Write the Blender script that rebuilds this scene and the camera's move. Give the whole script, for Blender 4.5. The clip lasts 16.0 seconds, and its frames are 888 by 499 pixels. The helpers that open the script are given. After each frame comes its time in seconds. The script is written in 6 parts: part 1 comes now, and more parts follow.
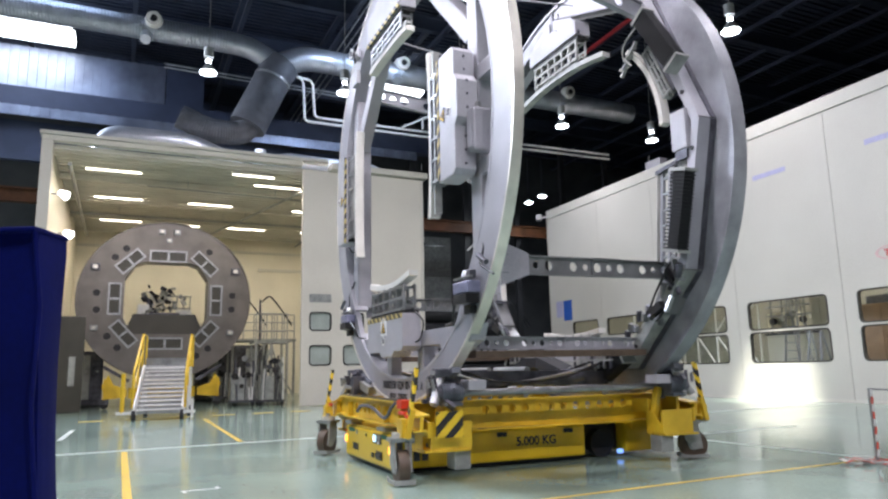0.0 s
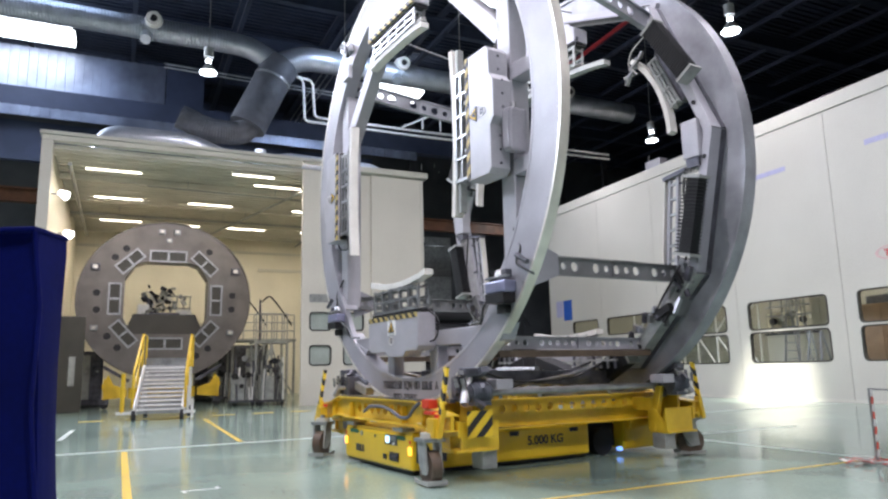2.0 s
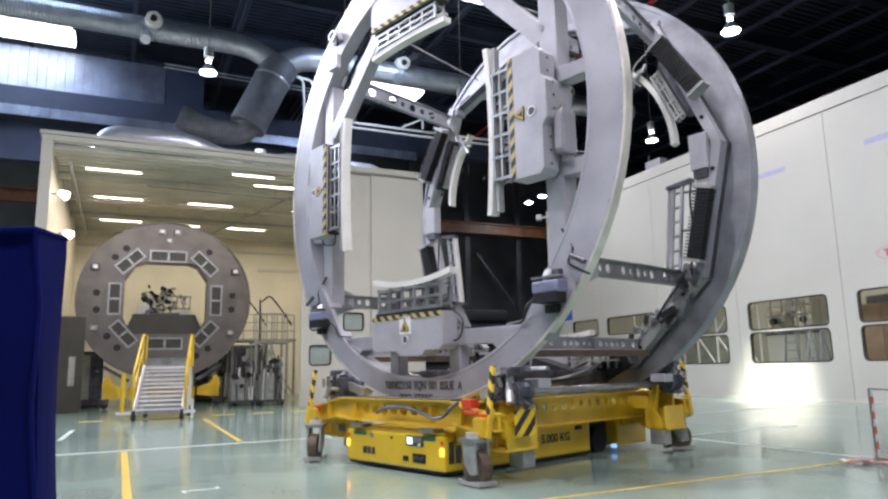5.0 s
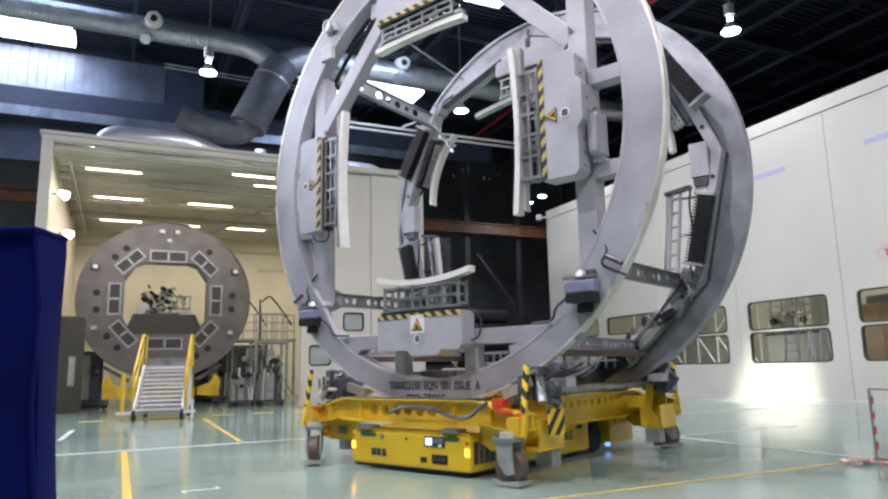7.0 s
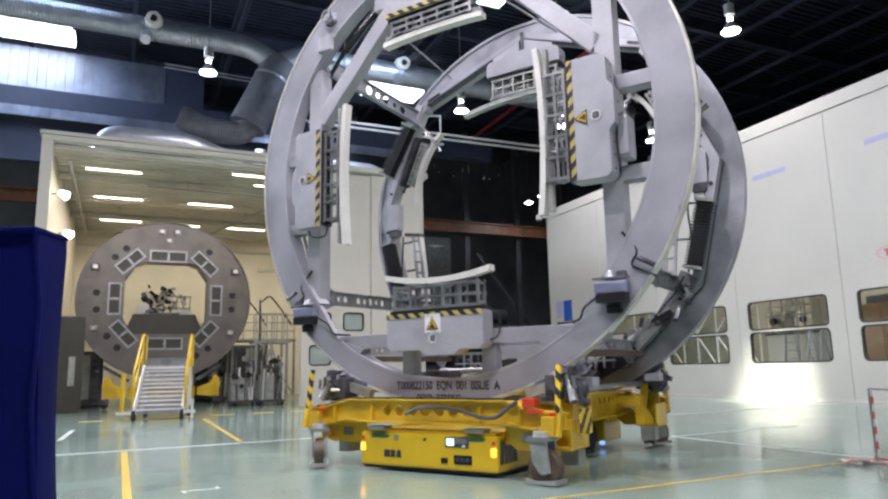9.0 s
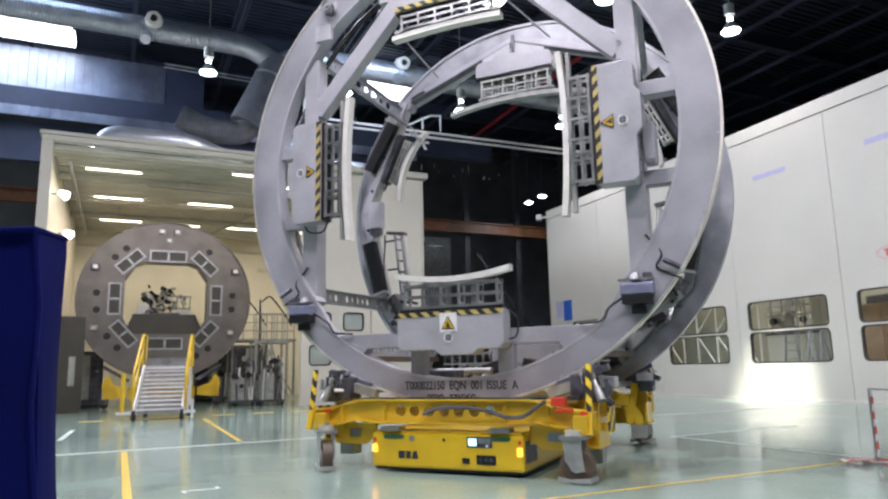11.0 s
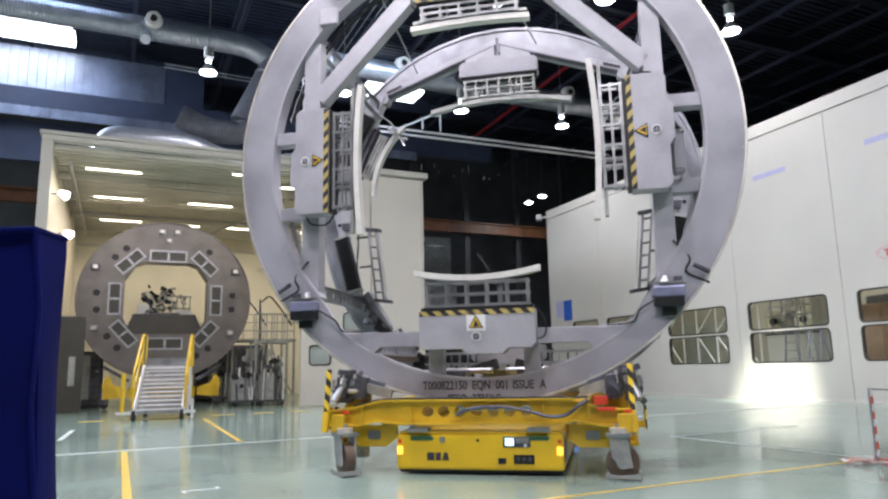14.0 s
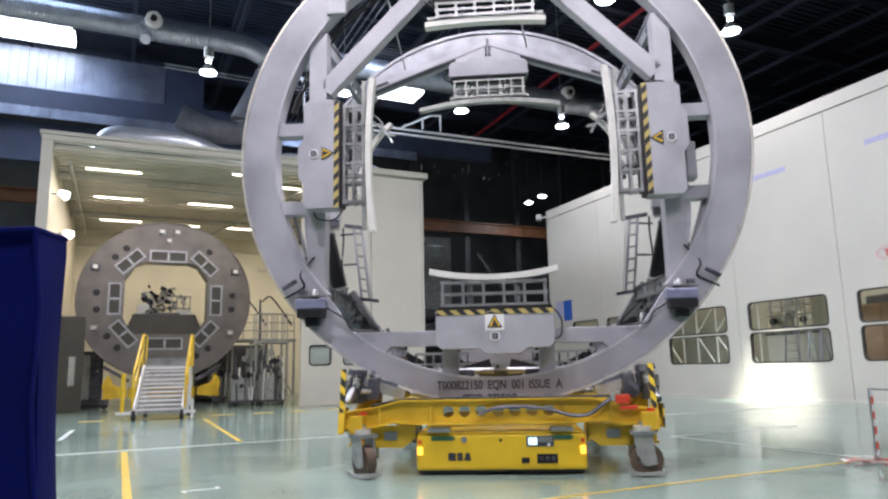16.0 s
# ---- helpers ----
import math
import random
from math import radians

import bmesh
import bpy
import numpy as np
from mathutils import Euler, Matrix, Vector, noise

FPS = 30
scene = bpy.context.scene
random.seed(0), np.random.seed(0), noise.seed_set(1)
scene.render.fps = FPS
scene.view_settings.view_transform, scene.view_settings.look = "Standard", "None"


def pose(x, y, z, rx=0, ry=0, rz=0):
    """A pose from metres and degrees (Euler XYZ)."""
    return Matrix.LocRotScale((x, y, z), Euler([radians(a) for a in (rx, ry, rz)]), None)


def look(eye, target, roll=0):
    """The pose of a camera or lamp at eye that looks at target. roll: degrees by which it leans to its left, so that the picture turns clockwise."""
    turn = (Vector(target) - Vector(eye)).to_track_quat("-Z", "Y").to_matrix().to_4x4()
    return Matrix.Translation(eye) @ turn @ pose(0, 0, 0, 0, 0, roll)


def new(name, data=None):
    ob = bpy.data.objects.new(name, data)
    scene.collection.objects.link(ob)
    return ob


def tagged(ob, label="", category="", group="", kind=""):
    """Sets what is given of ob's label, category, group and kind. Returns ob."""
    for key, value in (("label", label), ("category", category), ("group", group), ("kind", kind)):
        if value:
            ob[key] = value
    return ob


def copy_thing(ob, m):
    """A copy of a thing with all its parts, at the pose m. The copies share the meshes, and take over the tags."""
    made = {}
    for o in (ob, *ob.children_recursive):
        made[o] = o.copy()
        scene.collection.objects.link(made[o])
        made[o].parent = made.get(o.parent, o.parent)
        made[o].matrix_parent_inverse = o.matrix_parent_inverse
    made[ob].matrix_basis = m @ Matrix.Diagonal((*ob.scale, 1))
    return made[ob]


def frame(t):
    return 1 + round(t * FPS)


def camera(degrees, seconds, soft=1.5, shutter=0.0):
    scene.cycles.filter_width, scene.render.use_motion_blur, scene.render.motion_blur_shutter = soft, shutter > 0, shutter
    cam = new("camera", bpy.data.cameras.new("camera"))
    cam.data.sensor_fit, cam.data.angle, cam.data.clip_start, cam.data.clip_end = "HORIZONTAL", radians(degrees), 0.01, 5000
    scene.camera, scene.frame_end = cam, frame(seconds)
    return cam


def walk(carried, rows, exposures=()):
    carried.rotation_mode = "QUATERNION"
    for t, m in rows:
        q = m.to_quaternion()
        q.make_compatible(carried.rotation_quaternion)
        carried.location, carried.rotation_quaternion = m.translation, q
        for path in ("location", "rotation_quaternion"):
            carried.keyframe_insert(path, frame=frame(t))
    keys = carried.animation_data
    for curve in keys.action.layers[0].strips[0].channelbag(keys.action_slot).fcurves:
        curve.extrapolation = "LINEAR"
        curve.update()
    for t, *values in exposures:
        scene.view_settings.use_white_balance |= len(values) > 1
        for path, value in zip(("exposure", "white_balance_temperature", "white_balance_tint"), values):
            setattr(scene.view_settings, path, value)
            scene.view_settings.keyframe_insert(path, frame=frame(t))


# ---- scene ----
cam = camera(65.35, 16.0, soft=2.4)
STAND = pose(0, 0, 1.25, 99.713, 0, 0) @ pose(0, 0, 0, 0, 0, -1.188)
walk(cam, [(0.0, STAND), (16.0, STAND)], [(0.0, 0.07), (16.0, 0.07)])

# ---- world ----
world = bpy.data.worlds.new("hall_air")
scene.world = world
world.use_nodes = True
world.node_tree.nodes["Background"].inputs[0].default_value = (0.55, 0.62, 0.75, 1)
world.node_tree.nodes["Background"].inputs[1].default_value = 0.02

HALL = pose(0, 0, 0, 0, 0, 25)      # the building's axes: u along the booth front, v into the depth


def hall(u, v, z, rz=0.0):
    return HALL @ pose(u, v, z, 0, 0, rz)


def area_lamp(name, u, v, z, size, power, colour=(1, 1, 1), size_y=None, target=None):
    data = bpy.data.lights.new(name, "AREA")
    data.size, data.energy, data.color = size, power, colour
    if size_y:
        data.shape, data.size_y = "RECTANGLE", size_y
    ob = new(name, data)
    ob.matrix_world = hall(u, v, z) if target is None else look(hall(u, v, z).translation, hall(*target).translation)
    return ob


# high-bay lamps in rows, the rows going on over and behind the camera
BAYS = [(2.4 + 5.2 * i, v) for v in (25.4, 15.5, 5.6, -4.3) for i in range(-1, 4) if (i, v) != (-1, 25.4)] + [(23.4, 25.5)]
for bu, bv in BAYS:
    area_lamp("high_bay_light", bu, bv, 12.05, 0.42, (330 if bu < 4 and bv < 20 else 190) if bv > 10 else 720 if bu < 4 else 150, (1.02, 0.955, 1.03))
# fluorescent rows in the open booth
TUBES = [(-1.5, 26.8, 1.9), (-1.35, 31.1, 1.9), (-1.25, 35.8, 1.9), (3.4, 25.8, 1.6), (4.4, 27.1, 1.9), (2.3, 31.1, 1.9), (4.6, 36.0, 1.9),
         (6.8, 31.1, 1.9), (8.3, 36.0, 1.9), (1.4, 36.0, 1.9)]
for tu, tv, tl in TUBES:
    area_lamp("booth_tube_light", tu + tl / 2, tv, 8.40, tl, 76, (1.0, 0.90, 0.73), 0.12)
# the two flat lamps over the far hall
for fu, fv in ((24.1, 38.2), (24.0, 36.4)):
    area_lamp("far_hall_light", fu, fv, 11.86, 0.5, 90, (0.85, 0.92, 1.0))
# narrow spot added under the roof, no fixture, to brighten the white wall's foot
spot = bpy.data.lights.new("added_wall_spot", "SPOT")
spot.energy, spot.spot_size, spot.spot_blend, spot.shadow_soft_size = 27000, radians(18), 1.0, 0.15
spot.color = (1.0, 0.95, 0.84)
spot_ob = new("added_wall_spot_light", spot)
spot_ob.matrix_world = look(hall(12.8, 13.6, 11.6).translation, (10.60, 23.25, -0.45))
# lamp added out of view at left, lighting the train from behind and above
area_lamp("added_roof_light", -13.0, 28.0, 16.6, 13.0, 5000, (0.82, 0.89, 1.06), 4.0, (3.0, 9.0, 3.0))
# lamp added beside the roof glazing over the far left, aimed at the cladding
area_lamp("added_roof_light", -4.5, 29.5, 17.6, 6.0, 170, (0.55, 0.70, 1.0), 2.2, (-4.5, 33.5, 13.0))
# lamp added over the spiral duct, where there is no glazing
area_lamp("added_roof_light", 9.5, 27.2, 15.6, 2.6, 260, (0.6, 0.74, 1.0), 0.9, (9.5, 31.5, 11.0))


# ---- materials ----
def rgb(c):
    return (c[0], c[1], c[2], 1.0)


def surface(name, colour, rough=0.5, metal=0.0, vary=0.12, scale=3.0, fine=60.0, bump=0.05, second=None, coat=0.0, stretch=None, rough_vary=0.12, emit=None, power=0.0):
    """A node material with large stains and fine grain, in metres."""
    m = bpy.data.materials.new(name)
    m.use_nodes = True
    nt = m.node_tree
    b = nt.nodes["Principled BSDF"]
    b.inputs["Metallic"].default_value = metal
    b.inputs["Coat Weight"].default_value = coat
    tc = nt.nodes.new("ShaderNodeTexCoord")
    src = tc.outputs["Object"]
    if stretch:
        mp = nt.nodes.new("ShaderNodeMapping")
        mp.inputs["Scale"].default_value = stretch
        nt.links.new(src, mp.inputs[0])
        src = mp.outputs[0]
    n1 = nt.nodes.new("ShaderNodeTexNoise")
    n1.inputs["Scale"].default_value, n1.inputs["Detail"].default_value = scale, 6
    n2 = nt.nodes.new("ShaderNodeTexNoise")
    n2.inputs["Scale"].default_value, n2.inputs["Detail"].default_value = fine, 3
    for n in (n1, n2):
        nt.links.new(src, n.inputs["Vector"])
    ramp = nt.nodes.new("ShaderNodeValToRGB")
    lo = second or tuple(c * (1 - vary) for c in colour)
    hi = tuple(min(1, c * (1 + vary)) for c in colour)
    ramp.color_ramp.elements[0].position, ramp.color_ramp.elements[1].position = 0.32, 0.62
    ramp.color_ramp.elements[0].color, ramp.color_ramp.elements[1].color = rgb(lo), rgb(hi)
    nt.links.new(n1.outputs["Fac"], ramp.inputs[0])
    mix = nt.nodes.new("ShaderNodeMixRGB")
    mix.blend_type, mix.inputs[0].default_value = "OVERLAY", 0.25
    nt.links.new(ramp.outputs[0], mix.inputs[1])
    nt.links.new(n2.outputs["Fac"], mix.inputs[2])
    nt.links.new(mix.outputs[0], b.inputs["Base Color"])
    mr = nt.nodes.new("ShaderNodeMapRange")
    mr.inputs[3].default_value, mr.inputs[4].default_value = max(0.02, rough - rough_vary), min(1, rough + rough_vary)
    nt.links.new(n1.outputs["Fac"], mr.inputs[0])
    nt.links.new(mr.outputs[0], b.inputs["Roughness"])
    if bump:
        bp = nt.nodes.new("ShaderNodeBump")
        bp.inputs["Strength"].default_value, bp.inputs["Distance"].default_value = bump, 0.01
        nt.links.new(n2.outputs["Fac"], bp.inputs["Height"])
        nt.links.new(bp.outputs[0], b.inputs["Normal"])
    if emit:
        b.inputs["Emission Color"].default_value, b.inputs["Emission Strength"].default_value = rgb(emit), power
    return m


def hazard(name, axis=(1, 0, 1), width=0.16, colour=(0.75, 0.52, 0.03)):
    """Slanting black and yellow bands, worn."""
    m = surface(name, colour, 0.5)
    nt = m.node_tree
    b = nt.nodes["Principled BSDF"]
    tc = nt.nodes.new("ShaderNodeTexCoord")
    dot = nt.nodes.new("ShaderNodeVectorMath")
    dot.operation = "DOT_PRODUCT"
    dot.inputs[1].default_value = axis
    nt.links.new(tc.outputs["Object"], dot.inputs[0])
    fr = nt.nodes.new("ShaderNodeMath")
    fr.operation = "PINGPONG"
    fr.inputs[1].default_value = width / 2
    nt.links.new(dot.outputs["Value"], fr.inputs[0])
    gt = nt.nodes.new("ShaderNodeMath")
    gt.operation = "GREATER_THAN"
    gt.inputs[1].default_value = width / 4
    nt.links.new(fr.outputs[0], gt.inputs[0])
    mix = nt.nodes.new("ShaderNodeMixRGB")
    mix.inputs[1].default_value = (0.02, 0.02, 0.02, 1)
    old = b.inputs["Base Color"].links[0].from_socket
    nt.links.new(gt.outputs[0], mix.inputs[0])
    nt.links.new(old, mix.inputs[2])
    nt.links.new(mix.outputs[0], b.inputs["Base Color"])
    return m


def glow(name, colour, power):
    m = bpy.data.materials.new(name)
    m.use_nodes = True
    b = m.node_tree.nodes["Principled BSDF"]
    b.inputs["Base Color"].default_value = rgb(colour)
    b.inputs["Emission Color"].default_value, b.inputs["Emission Strength"].default_value = rgb(colour), power
    return m


def glass_material(name, tint=(0.8, 0.85, 0.85)):
    m = bpy.data.materials.new(name)
    m.use_nodes = True
    b = m.node_tree.nodes["Principled BSDF"]
    b.inputs["Base Color"].default_value = rgb(tint)
    b.inputs["Roughness"].default_value = 0.03
    b.inputs["Transmission Weight"].default_value = 1.0
    b.inputs["IOR"].default_value = 1.12
    return m


M_FLOOR = surface("epoxy_floor", (0.23, 0.315, 0.275), 0.14, 0, 0.14, 0.5, 25, 0.012, rough_vary=0.06)
M_WALL = surface("painted_panel", (0.56, 0.55, 0.50), 0.45, 0, 0.04, 0.35, 30, 0.01)
M_FACADE = surface("booth_panel", (0.66, 0.63, 0.56), 0.45, 0, 0.05, 0.4, 30, 0.01)
M_TRIMW = surface("cream_trim", (0.62, 0.60, 0.54), 0.45, 0, 0.06, 1.0, 40, 0.02)
M_INNER = surface("booth_inner_paint", (0.76, 0.71, 0.60), 0.5, 0, 0.06, 0.5, 30, 0.01)
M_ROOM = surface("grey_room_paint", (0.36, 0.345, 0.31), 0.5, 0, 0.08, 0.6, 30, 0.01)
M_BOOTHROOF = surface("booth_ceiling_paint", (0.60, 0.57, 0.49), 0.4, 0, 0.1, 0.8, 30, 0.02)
M_DARK = surface("dark_steel_roof", (0.038, 0.048, 0.08), 0.55, 0.2, 0.3, 0.8, 20, 0.05)
M_BEAM = surface("dark_blue_beam", (0.042, 0.055, 0.10), 0.5, 0.1, 0.2, 0.8, 30, 0.05)
M_COLUMN = surface("dark_grey_column", (0.045, 0.046, 0.05), 0.5, 0.1, 0.2, 0.8, 30, 0.05)
M_DARKWALL = surface("dark_hall_wall", (0.075, 0.08, 0.085), 0.6, 0, 0.25, 0.5, 20, 0.03)
M_CORR = surface("galvanised_cladding", (0.30, 0.33, 0.42), 0.36, 0.8, 0.2, 1.0, 30, 0.03)
M_DUCT = surface("galvanised_duct", (0.42, 0.45, 0.50), 0.38, 0.75, 0.15, 2.0, 50, 0.04)
M_RUST = surface("orange_crane_paint", (0.16, 0.065, 0.03), 0.5, 0, 0.3, 1.5, 40, 0.04)
M_CRATE = surface("brown_crate_board", (0.24, 0.15, 0.09), 0.6, 0, 0.2, 2.0, 40, 0.05)
M_REDPIPE = surface("red_pipe_paint", (0.30, 0.02, 0.03), 0.4, 0, 0.1, 2, 50, 0.02)
M_GREY = surface("tool_grey_paint", (0.325, 0.325, 0.365), 0.38, 0.1, 0.20, 1.1, 80, 0.03)
M_GREY2 = surface("light_grey_paint", (0.385, 0.385, 0.425), 0.38, 0.1, 0.12, 2.0, 80, 0.03)
M_ALU = surface("worn_aluminium", (0.29, 0.30, 0.335), 0.40, 0.3, 0.28, 2.0, 90, 0.05)
M_EDGE = surface("bare_metal_rim", (0.72, 0.70, 0.64), 0.35, 0.6, 0.12, 4, 90, 0.05)
M_PAD = surface("white_pad", (0.64, 0.63, 0.60), 0.5, 0, 0.06, 3, 60, 0.03)
M_RUBBER = surface("black_bellows", (0.011, 0.012, 0.015), 0.7, 0, 0.3, 4, 60, 0.1)
M_FOLD = surface("bellows_lip", (0.014, 0.015, 0.018), 0.65, 0, 0.2, 6, 60, 0.05)
M_TIE = surface("weathered_grey_steel", (0.20, 0.205, 0.215), 0.42, 0.4, 0.2, 3, 70, 0.05)
M_LATCH = surface("lilac_grey_cast", (0.24, 0.25, 0.37), 0.35, 0.3, 0.2, 4, 70, 0.04)
M_MOTOR = surface("slate_machine_paint", (0.11, 0.12, 0.145), 0.42, 0.3, 0.3, 6, 70, 0.06)
M_MACH = surface("dark_machine_metal", (0.10, 0.10, 0.12), 0.4, 0.6, 0.4, 6, 70, 0.08)
M_YELLOW = surface("yellow_machine_paint", (0.74, 0.50, 0.035), 0.36, 0, 0.08, 2.0, 60, 0.03, second=(0.58, 0.37, 0.022), coat=0.2)
M_YELLOWA = surface("yellow_vehicle_paint", (0.74, 0.50, 0.015), 0.33, 0, 0.06, 1.5, 60, 0.02, second=(0.64, 0.42, 0.012), coat=0.3)
M_HAZ = hazard("hazard_bands", (0.7, 0, 0.7), 0.125)
M_HAZS = hazard("hazard_bands_small", (0.7, 0, 0.7), 0.12, (0.46, 0.36, 0.12))
M_HAZY = hazard("hazard_bands_side", (0, -0.7, 0.7), 0.15)
M_SIGNY = surface("sign_yellow", (0.8, 0.5, 0.02), 0.5, 0, 0.05, 5, 60, 0.0)
M_BLACK = surface("black_plastic", (0.012, 0.012, 0.014), 0.4, 0, 0.2, 5, 60, 0.03)
M_STEEL = surface("bare_steel", (0.36, 0.37, 0.38), 0.35, 0.8, 0.2, 4, 80, 0.06)
M_SKID = surface("zinc_grey", (0.33, 0.34, 0.33), 0.5, 0.3, 0.2, 5, 60, 0.05)
M_WHEEL = surface("brown_polyurethane", (0.10, 0.07, 0.05), 0.5, 0, 0.25, 6, 60, 0.05)
M_RED = surface("signal_red", (0.60, 0.05, 0.02), 0.4, 0, 0.1, 5, 60, 0.02)
M_MARK = surface("faded_red_mark", (0.55, 0.12, 0.12), 0.5, 0, 0.1, 5, 60, 0.0)
M_MARKPALE = surface("pale_rose_mark", (0.60, 0.42, 0.42), 0.5, 0, 0.1, 5, 60, 0.0)
M_BLUE = surface("blue_tarpaulin", (0.0006, 0.0034, 0.078), 0.75, 0, 0.2, 1.2, 40, 0.06)
M_BLUE.node_tree.nodes["Principled BSDF"].inputs["Specular IOR Level"].default_value = 0.12
# darker copy of the galvanised duct, with shade put into its colour
M_DUCTSHADE = surface("shaded_duct", (0.085, 0.092, 0.11), 0.6, 0.1, 0.25, 2.0, 40, 0.08)
# opaque gate pane; the pale colour stands in for the glass's reflection
M_GATEPANE = surface("pale_reflection_pane", (0.40, 0.45, 0.42), 0.15, 0, 0.1, 2.0, 40, 0.01)
M_BLUESIGN = surface("blue_sign", (0.03, 0.12, 0.50), 0.4, 0, 0.05, 3, 40, 0.0)
M_LILAC = surface("lilac_label", (0.42, 0.42, 0.62), 0.5, 0, 0.05, 3, 40, 0.0)
M_LINEY = surface("yellow_floor_paint", (0.60, 0.42, 0.06), 0.4, 0, 0.15, 3, 40, 0.02)
M_LINEW = surface("white_floor_paint", (0.62, 0.68, 0.66), 0.4, 0, 0.12, 3, 40, 0.02)
M_RING2 = surface("bronze_grey_plate", (0.165, 0.15, 0.14), 0.36, 0.4, 0.16, 1.5, 60, 0.04)
M_OLIVE = surface("olive_deck", (0.055, 0.052, 0.042), 0.4, 0, 0.1, 2, 60, 0.03)
M_TEXT = surface("black_lettering", (0.03, 0.03, 0.035), 0.5, 0, 0.1, 8, 60, 0.0)
M_WHITE = surface("white_plastic", (0.75, 0.75, 0.75), 0.4, 0, 0.04, 5, 60, 0.0)
M_GLASS = glass_material("window_glass")
M_GASKET = surface("dark_gasket", (0.03, 0.03, 0.028), 0.6, 0, 0.1, 5, 60, 0.0)
M_LAMP = glow("lamp_glow", (0.80, 0.87, 1.0), 22)
M_TUBE = glow("tube_glow", (1.0, 0.92, 0.78), 7)
M_SKYGLOW = glow("roof_glazing_glow", (0.88, 0.93, 1.0), 5)
M_ORANGE = glow("orange_lamp", (1.0, 0.42, 0.04), 3)
M_BLUEGLOW = glow("blue_lamp", (0.2, 0.4, 1.0), 1.5)
M_SCREEN = glow("screen_glow", (0.6, 0.85, 1.0), 1.3)
M_SPOTGLOW = glow("flood_glow", (1.0, 0.97, 0.9), 8)


# ---- mesh helpers ----
def put(name, bm, material, matrix=None, parent=None, label="", smooth=False, bevel=0.0):
    bmesh.ops.recalc_face_normals(bm, faces=bm.faces)
    if bevel:
        edges = [e for e in bm.edges if len(e.link_faces) == 2 and e.calc_face_angle(0) > 0.6]
        bmesh.ops.bevel(bm, geom=edges, offset=bevel, segments=2, profile=0.6, affect="EDGES", clamp_overlap=True)
    me = bpy.data.meshes.new(name)
    bm.to_mesh(me)
    bm.free()
    me.materials.append(material)
    if smooth:
        me.shade_smooth()
        me.set_sharp_from_angle(angle=radians(35))
    ob = new(name, me)
    if parent:
        ob.parent = parent
    if matrix is not None:
        ob.matrix_basis = matrix
    if label:
        ob["label"] = label
    return ob


def part(name, bm, material, parent, label="", matrix=None, smooth=False, bevel=0.0):
    return put(name, bm, material, matrix, parent, label, smooth, bevel)


def box(bm, x0, x1, y0, y1, z0, z1, m=None):
    r = bmesh.ops.create_cube(bm, size=1.0)
    t = Matrix.LocRotScale(((x0 + x1) / 2, (y0 + y1) / 2, (z0 + z1) / 2), None, (abs(x1 - x0), abs(y1 - y0), abs(z1 - z0)))
    bmesh.ops.transform(bm, matrix=(m @ t) if m is not None else t, verts=r["verts"])
    return bm


def abox(*a):
    return box(bmesh.new(), *a)


def rod(bm, a, b, r, seg=12, r2=None):
    a, b = Vector(a), Vector(b)
    q = (b - a).to_track_quat("Z", "Y").to_matrix().to_4x4()
    g = bmesh.ops.create_cone(bm, cap_ends=True, segments=seg, radius1=r, radius2=r if r2 is None else r2, depth=(b - a).length)
    bmesh.ops.transform(bm, matrix=Matrix.Translation((a + b) / 2) @ q, verts=g["verts"])
    return bm


def arod(*a, **k):
    return rod(bmesh.new(), *a, **k)


def bar(bm, a, b, w, d, up=(0, 1, 0)):
    """A rectangular bar from a to b; w across, d along up."""
    a, b = Vector(a), Vector(b)
    z = (b - a).normalized()
    y = Vector(up)
    y = (y - z * y.dot(z)).normalized()
    x = y.cross(z)
    m = Matrix((x, y, z)).transposed().to_4x4()
    m.translation = (a + b) / 2
    l = (b - a).length
    return box(bm, -w / 2, w / 2, -d / 2, d / 2, -l / 2, l / 2, m)


def abar(*a, **k):
    return bar(bmesh.new(), *a, **k)


def slab(outline, y0, y1, holes=(), bm=None):
    """A plate cut to an outline in the xz plane, with round holes (x, z, r), from y0 to y1."""
    bm = bm or bmesh.new()
    edges = []
    loops = [[(x, z) for x, z in outline]] + [[(hx + r * math.cos(k * math.tau / 14), hz + r * math.sin(k * math.tau / 14)) for k in range(14)] for hx, hz, r in holes]
    for loop in loops:
        vs = [bm.verts.new((x, y0, z)) for x, z in loop]
        edges += [bm.edges.new((vs[i], vs[(i + 1) % len(vs)])) for i in range(len(vs))]
    g = bmesh.ops.triangle_fill(bm, use_beauty=True, use_dissolve=False, edges=edges)
    faces = [f for f in g["geom"] if isinstance(f, bmesh.types.BMFace)]
    e = bmesh.ops.extrude_face_region(bm, geom=faces)
    bmesh.ops.translate(bm, vec=(0, y1 - y0, 0), verts=[v for v in e["geom"] if isinstance(v, bmesh.types.BMVert)])
    return bm


